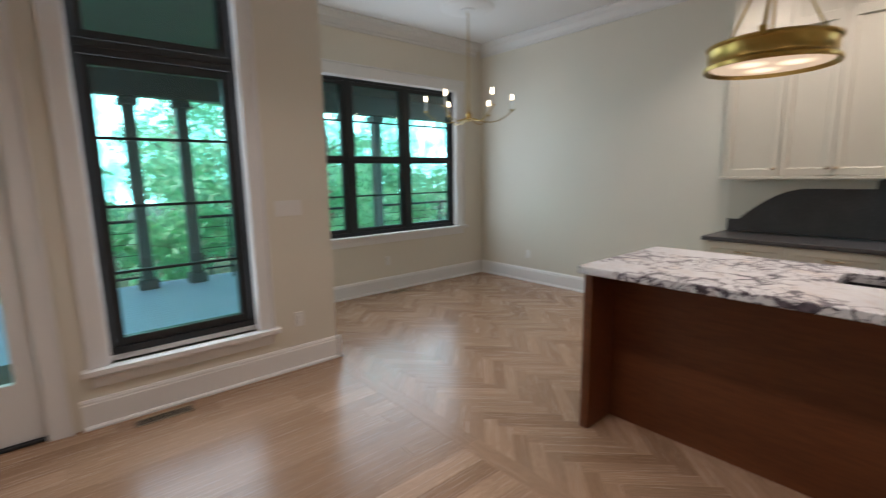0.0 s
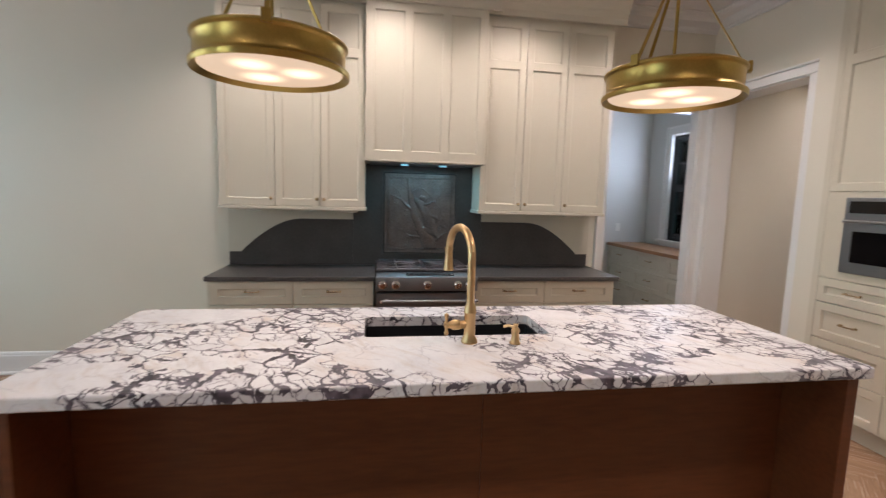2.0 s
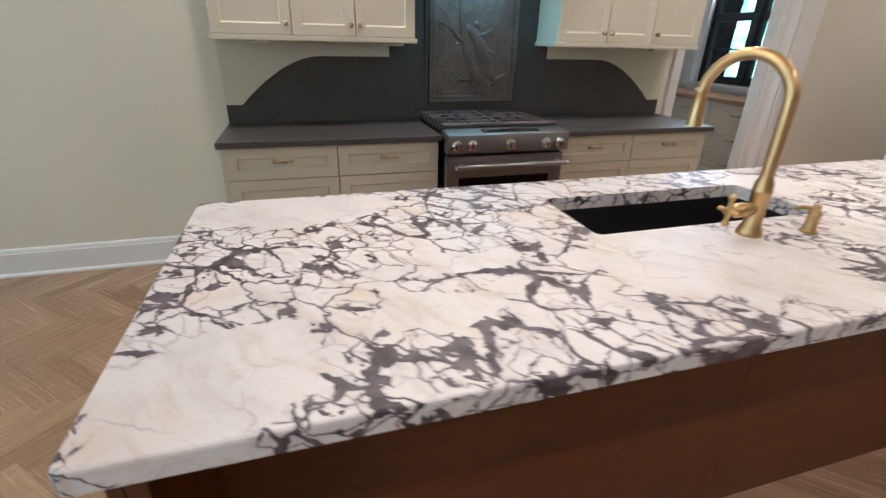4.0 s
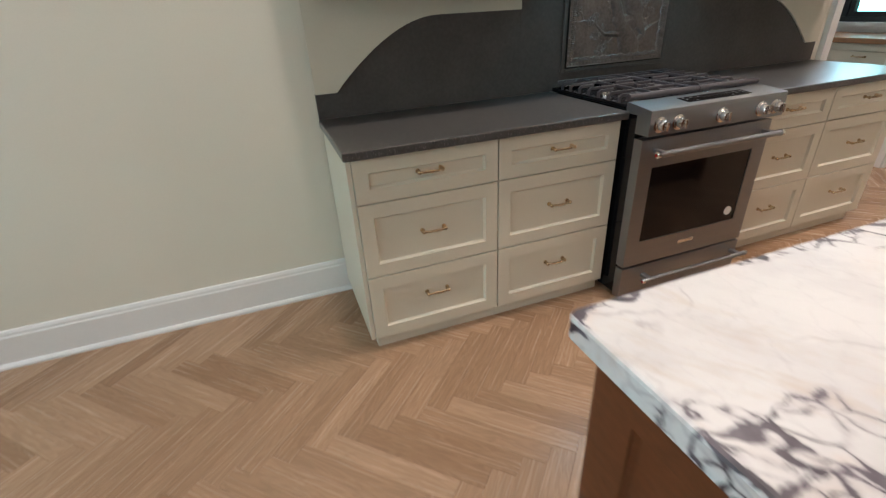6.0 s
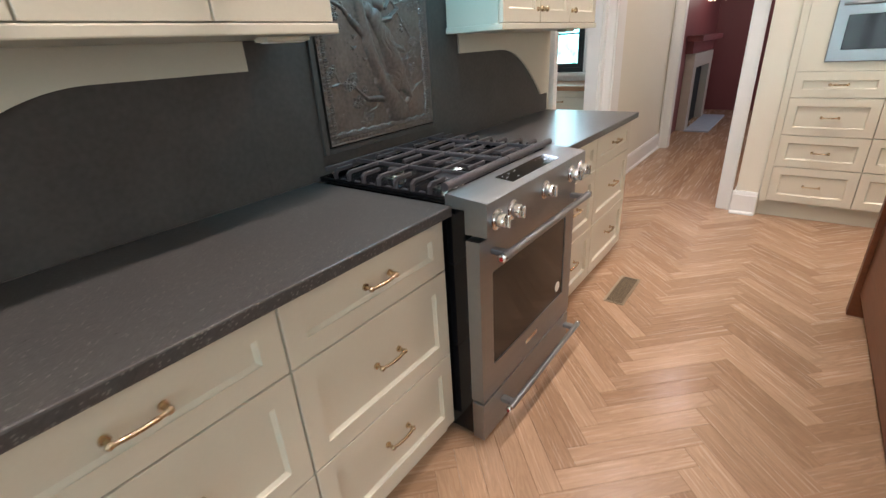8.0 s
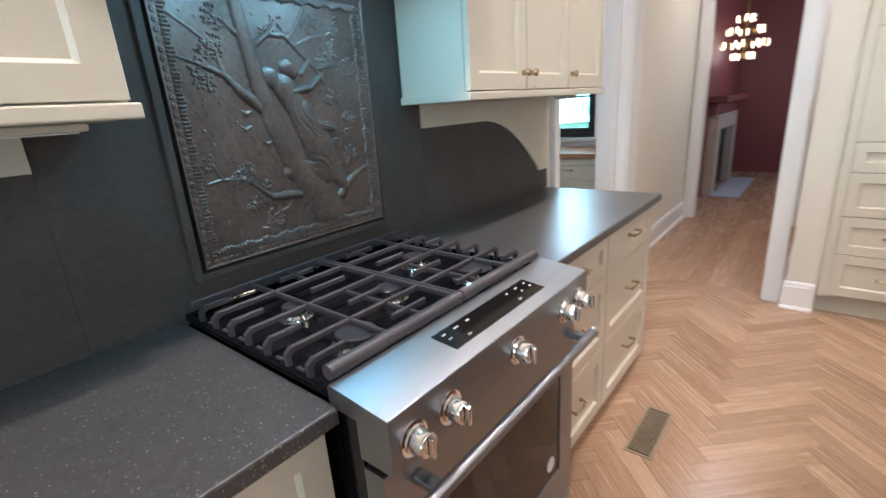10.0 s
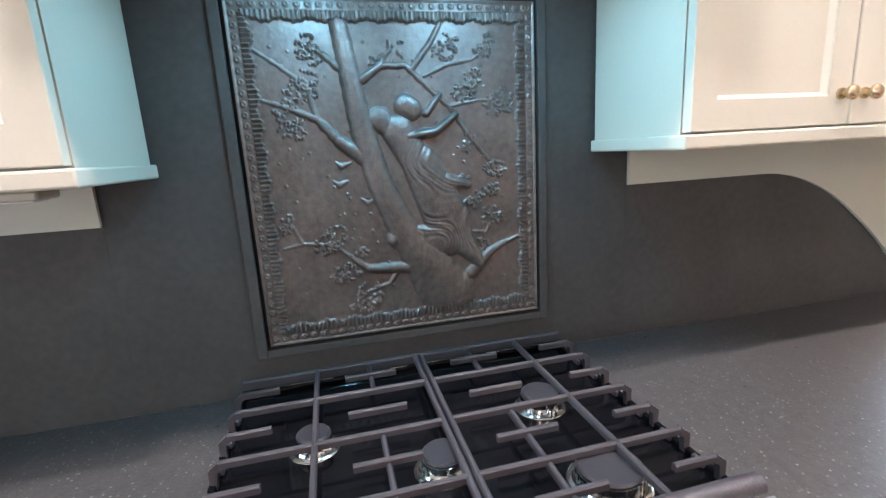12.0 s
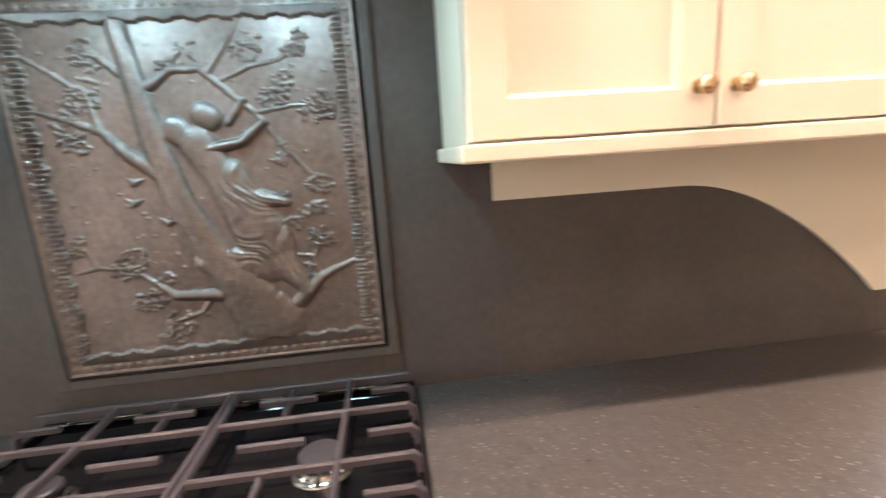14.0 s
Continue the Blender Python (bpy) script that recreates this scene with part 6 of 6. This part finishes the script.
# ---- floor boards ----
def oak():
    m = bpy.data.materials.new("oak_boards")
    m.use_nodes = True
    n, l = m.node_tree.nodes, m.node_tree.links
    b = n["Principled BSDF"]
    uv = n.new("ShaderNodeUVMap")
    rnd = n.new("ShaderNodeMath")
    rnd.operation = "ADD"
    l.new(n.new("ShaderNodeObjectInfo").outputs["Random"], rnd.inputs[0])
    l.new(n.new("ShaderNodeNewGeometry").outputs["Random Per Island"], rnd.inputs[1])
    fr = n.new("ShaderNodeMath")
    fr.operation = "FRACT"
    l.new(rnd.outputs[0], fr.inputs[0])
    off = n.new("ShaderNodeCombineXYZ")
    for i, k in enumerate((37.0, 91.0, 13.0)):
        mul = n.new("ShaderNodeMath")
        mul.operation = "MULTIPLY"
        mul.inputs[1].default_value = k
        l.new(fr.outputs[0], mul.inputs[0])
        l.new(mul.outputs[0], off.inputs[i])
    add = n.new("ShaderNodeVectorMath")
    add.operation = "ADD"
    l.new(uv.outputs[0], add.inputs[0])
    l.new(off.outputs[0], add.inputs[1])

    def tex(scale, stretch, detail, dist=0.0):
        mp = n.new("ShaderNodeMapping")
        mp.inputs["Scale"].default_value = stretch
        l.new(add.outputs[0], mp.inputs[0])
        t = n.new("ShaderNodeTexNoise")
        t.inputs["Scale"].default_value, t.inputs["Detail"].default_value, t.inputs["Distortion"].default_value = scale, detail, dist
        l.new(mp.outputs[0], t.inputs["Vector"])
        return t.outputs["Fac"]

    figure = tex(5.0, (0.55, 4.5, 1), 3, 0.8)
    rings = n.new("ShaderNodeMath")
    rings.operation = "SINE"
    k = n.new("ShaderNodeMath")
    k.operation = "MULTIPLY"
    k.inputs[1].default_value = 55.0
    l.new(figure, k.inputs[0])
    l.new(k.outputs[0], rings.inputs[0])
    pores = tex(60.0, (0.05, 2.2, 1), 3)
    tone = n.new("ShaderNodeMixRGB")
    tone.inputs[1].default_value, tone.inputs[2].default_value = OAK_DARK, OAK_LIGHT
    l.new(fr.outputs[0], tone.inputs[0])
    val = n.new("ShaderNodeMath")
    val.operation = "MULTIPLY_ADD"
    val.inputs[1].default_value, val.inputs[2].default_value = 0.075, 0.88
    l.new(rings.outputs[0], val.inputs[0])
    val2 = n.new("ShaderNodeMath")
    val2.operation = "MULTIPLY_ADD"
    val2.inputs[1].default_value = 0.24
    l.new(pores, val2.inputs[0])
    l.new(val.outputs[0], val2.inputs[2])
    sc = n.new("ShaderNodeVectorMath")
    sc.operation = "SCALE"
    l.new(tone.outputs[0], sc.inputs[0])
    l.new(val2.outputs[0], sc.inputs["Scale"])
    l.new(sc.outputs[0], b.inputs["Base Color"])
    rr = n.new("ShaderNodeMapRange")
    rr.inputs["To Min"].default_value, rr.inputs["To Max"].default_value = 0.17, 0.34
    l.new(pores, rr.inputs[0])
    l.new(rr.outputs[0], b.inputs["Roughness"])
    bp = n.new("ShaderNodeBump")
    bp.inputs["Strength"].default_value, bp.inputs["Distance"].default_value = 0.10, 0.004
    l.new(pores, bp.inputs["Height"])
    l.new(bp.outputs[0], b.inputs["Normal"])
    return m


OAK_DARK, OAK_LIGHT = (0.285, 0.170, 0.100, 1), (0.415, 0.265, 0.168, 1)
OAKFLOOR = oak()
BL, BW, THICK = 0.498, 0.083, 0.0115


def clip(poly, x0, x1, y0, y1):
    for axis, lim, keep in ((0, x0, 1), (0, x1, -1), (1, y0, 1), (1, y1, -1)):
        out = []
        for i, p in enumerate(poly):
            q = poly[(i + 1) % len(poly)]
            a, b = (p[axis] - lim) * keep, (q[axis] - lim) * keep
            if a >= 0:
                out.append(p)
            if (a >= 0) != (b >= 0):
                s = a / (a - b)
                out.append((p[0] + s * (q[0] - p[0]), p[1] + s * (q[1] - p[1])))
        poly = out
        if len(poly) < 3:
            return []
    return poly


def board_mesh(name, length, width):
    """One board with eased edges, its run along u of the map."""
    e, k = 0.0003, 0.0009
    bm = bmesh.new()
    l0, w0 = length / 2 - e, width / 2 - e
    r = [[bm.verts.new((sx * (l0 - d), sy * (w0 - d), z)) for sx, sy in ((-1, -1), (1, -1), (1, 1), (-1, 1))] for d, z in ((0, -THICK), (0, -k), (k, 0))]
    for a, b in zip(r, r[1:]):
        for i in range(4):
            bm.faces.new((a[i], a[(i + 1) % 4], b[(i + 1) % 4], b[i]))
    bm.faces.new(r[2])
    uv = bm.loops.layers.uv.new("UVMap")
    for f in bm.faces:
        for lp in f.loops:
            lp[uv].uv = lp.vert.co.xy
    return finish(bm, name, OAKFLOOR)


class Joined:
    """Collects cut boards into one mesh."""

    def __init__(self):
        self.v, self.f, self.uv = [], [], []

    def add(self, poly, origin, turn):
        cx, cy = sum(p[0] for p in poly) / len(poly), sum(p[1] for p in poly) / len(poly)
        n, at = len(poly), len(self.v)
        c, s = math.cos(turn), math.sin(turn)
        for shrink, z in ((0.0003, -THICK), (0.0003, -0.0009), (0.0012, 0.0)):
            for x, y in poly:
                d = math.hypot(x - cx, y - cy)
                f = max(1 - shrink * 1.3 / max(d, 0.02), 0.5)
                self.v.append((cx + (x - cx) * f, cy + (y - cy) * f, z + FZ))
        def put(face):
            self.f.append(face)
            for i in face:
                dx, dy = self.v[i][0] - origin[0], self.v[i][1] - origin[1]
                self.uv.append((dx * c + dy * s, -dx * s + dy * c))
        for r in (0, 1):
            for i in range(n):
                a, b = at + r * n + i, at + r * n + (i + 1) % n
                put((a, b, b + n, a + n))
        put(tuple(range(at + 2 * n, at + 3 * n)))

    def link(self, name, label, parent):
        me = bpy.data.meshes.new(name)
        me.from_pydata(self.v, [], self.f)
        uv = me.uv_layers.new(name="UVMap")
        uv.data.foreach_set("uv", [k for p in self.uv for k in p])
        me.materials.append(OAKFLOOR)
        ob = new(name, me)
        return tagged(ob, label, "floor boards", "", "stuff")


HX0, HX1, HY0, HY1 = 2.10, 5.47, -2.86, 5.20
hb = tagged(part("herringbone_floor", box(HX0, HX1, HY0, HY1, FZ - 0.0121, FZ - 0.0118), GAP), "honey oak herringbone floor", "floor", "", "structure")
shared = board_mesh("board", BL, BW)
rest = Joined()
HTURN = radians(225)
ct, st_ = math.cos(HTURN), math.sin(HTURN)
count = 0
for m in range(-9, 10):
    for k in range(-110, 111):
        for kind in (0, 1):
            u0, v0 = k * BW + 2 * BL * m, k * BW
            if kind:
                rect = [(u0 - BW, v0), (u0, v0), (u0, v0 + BL), (u0 - BW, v0 + BL)]
            else:
                rect = [(u0, v0), (u0 + BL, v0), (u0 + BL, v0 + BW), (u0, v0 + BW)]
            poly = [(4.40 + u * ct - v * st_, 0.995 + u * st_ + v * ct) for u, v in rect]
            cx, cy = sum(p[0] for p in poly) / 4, sum(p[1] for p in poly) / 4
            if not (HX0 - 0.5 < cx < HX1 + 0.5 and HY0 - 0.5 < cy < HY1 + 0.5):
                continue
            cut = clip(poly, HX0, HX1, HY0, HY1)
            if len(cut) < 3:
                continue
            turn = HTURN + (math.pi / 2 if kind else 0)
            whole = len(cut) == 4 and all(abs(a[0] - b[0]) + abs(a[1] - b[1]) < 1e-6 for a, b in zip(cut, poly))
            if whole and 3.62 < cx < 5.0 and -2.5 < cy < 2.9 and count < 300:
                ob = new("board", shared)
                ob.parent = hb
                ob.matrix_local = Matrix.Translation((cx, cy, FZ)) @ Matrix.Rotation(turn, 4, "Z")
                count += 1
            else:
                rest.add(cut, (cx, cy), turn)
rest.link("herringbone_boards", "honey oak herringbone boards", hb)

# straight planks of the living side, border strip, hallway and pantry
planks = Joined()
random.seed(11)


def lay(x0, x1, y0, y1, along, width=0.13):
    a0, a1, b0, b1 = (x0, x1, y0, y1) if along == "x" else (y0, y1, x0, x1)
    b = b0
    while b < b1 - 1e-6:
        w = min(width, b1 - b)
        a = a0 - random.random() * 1.6
        while a < a1:
            ln = 1.2 + random.random() * 1.2
            s, e = max(a, a0), min(a + ln, a1)
            if e - s > 0.01:
                rect = [(s, b), (e, b), (e, b + w), (s, b + w)]
                if along == "y":
                    rect = [(q, p) for p, q in rect]
                mid = (sum(p[0] for p in rect) / 4, sum(p[1] for p in rect) / 4)
                planks.add(rect, mid, 0 if along == "x" else math.pi / 2)
            a += ln
        b += w


lay(1.98, 2.10, -3.3, 3.75, "y", 0.12)
lay(-3.1, 1.98, -3.3, 3.75, "x")
lay(2.10, 4.12, -3.3, -2.86, "x")
lay(4.12, 5.47, -5.12, -2.86, "y")
lay(2.4, 5.47, -8.7, -5.12, "y")
lay(5.47, 7.8, -3.66, -0.6, "x")
planks.link("plank_boards", "honey oak straight plank floor", None)
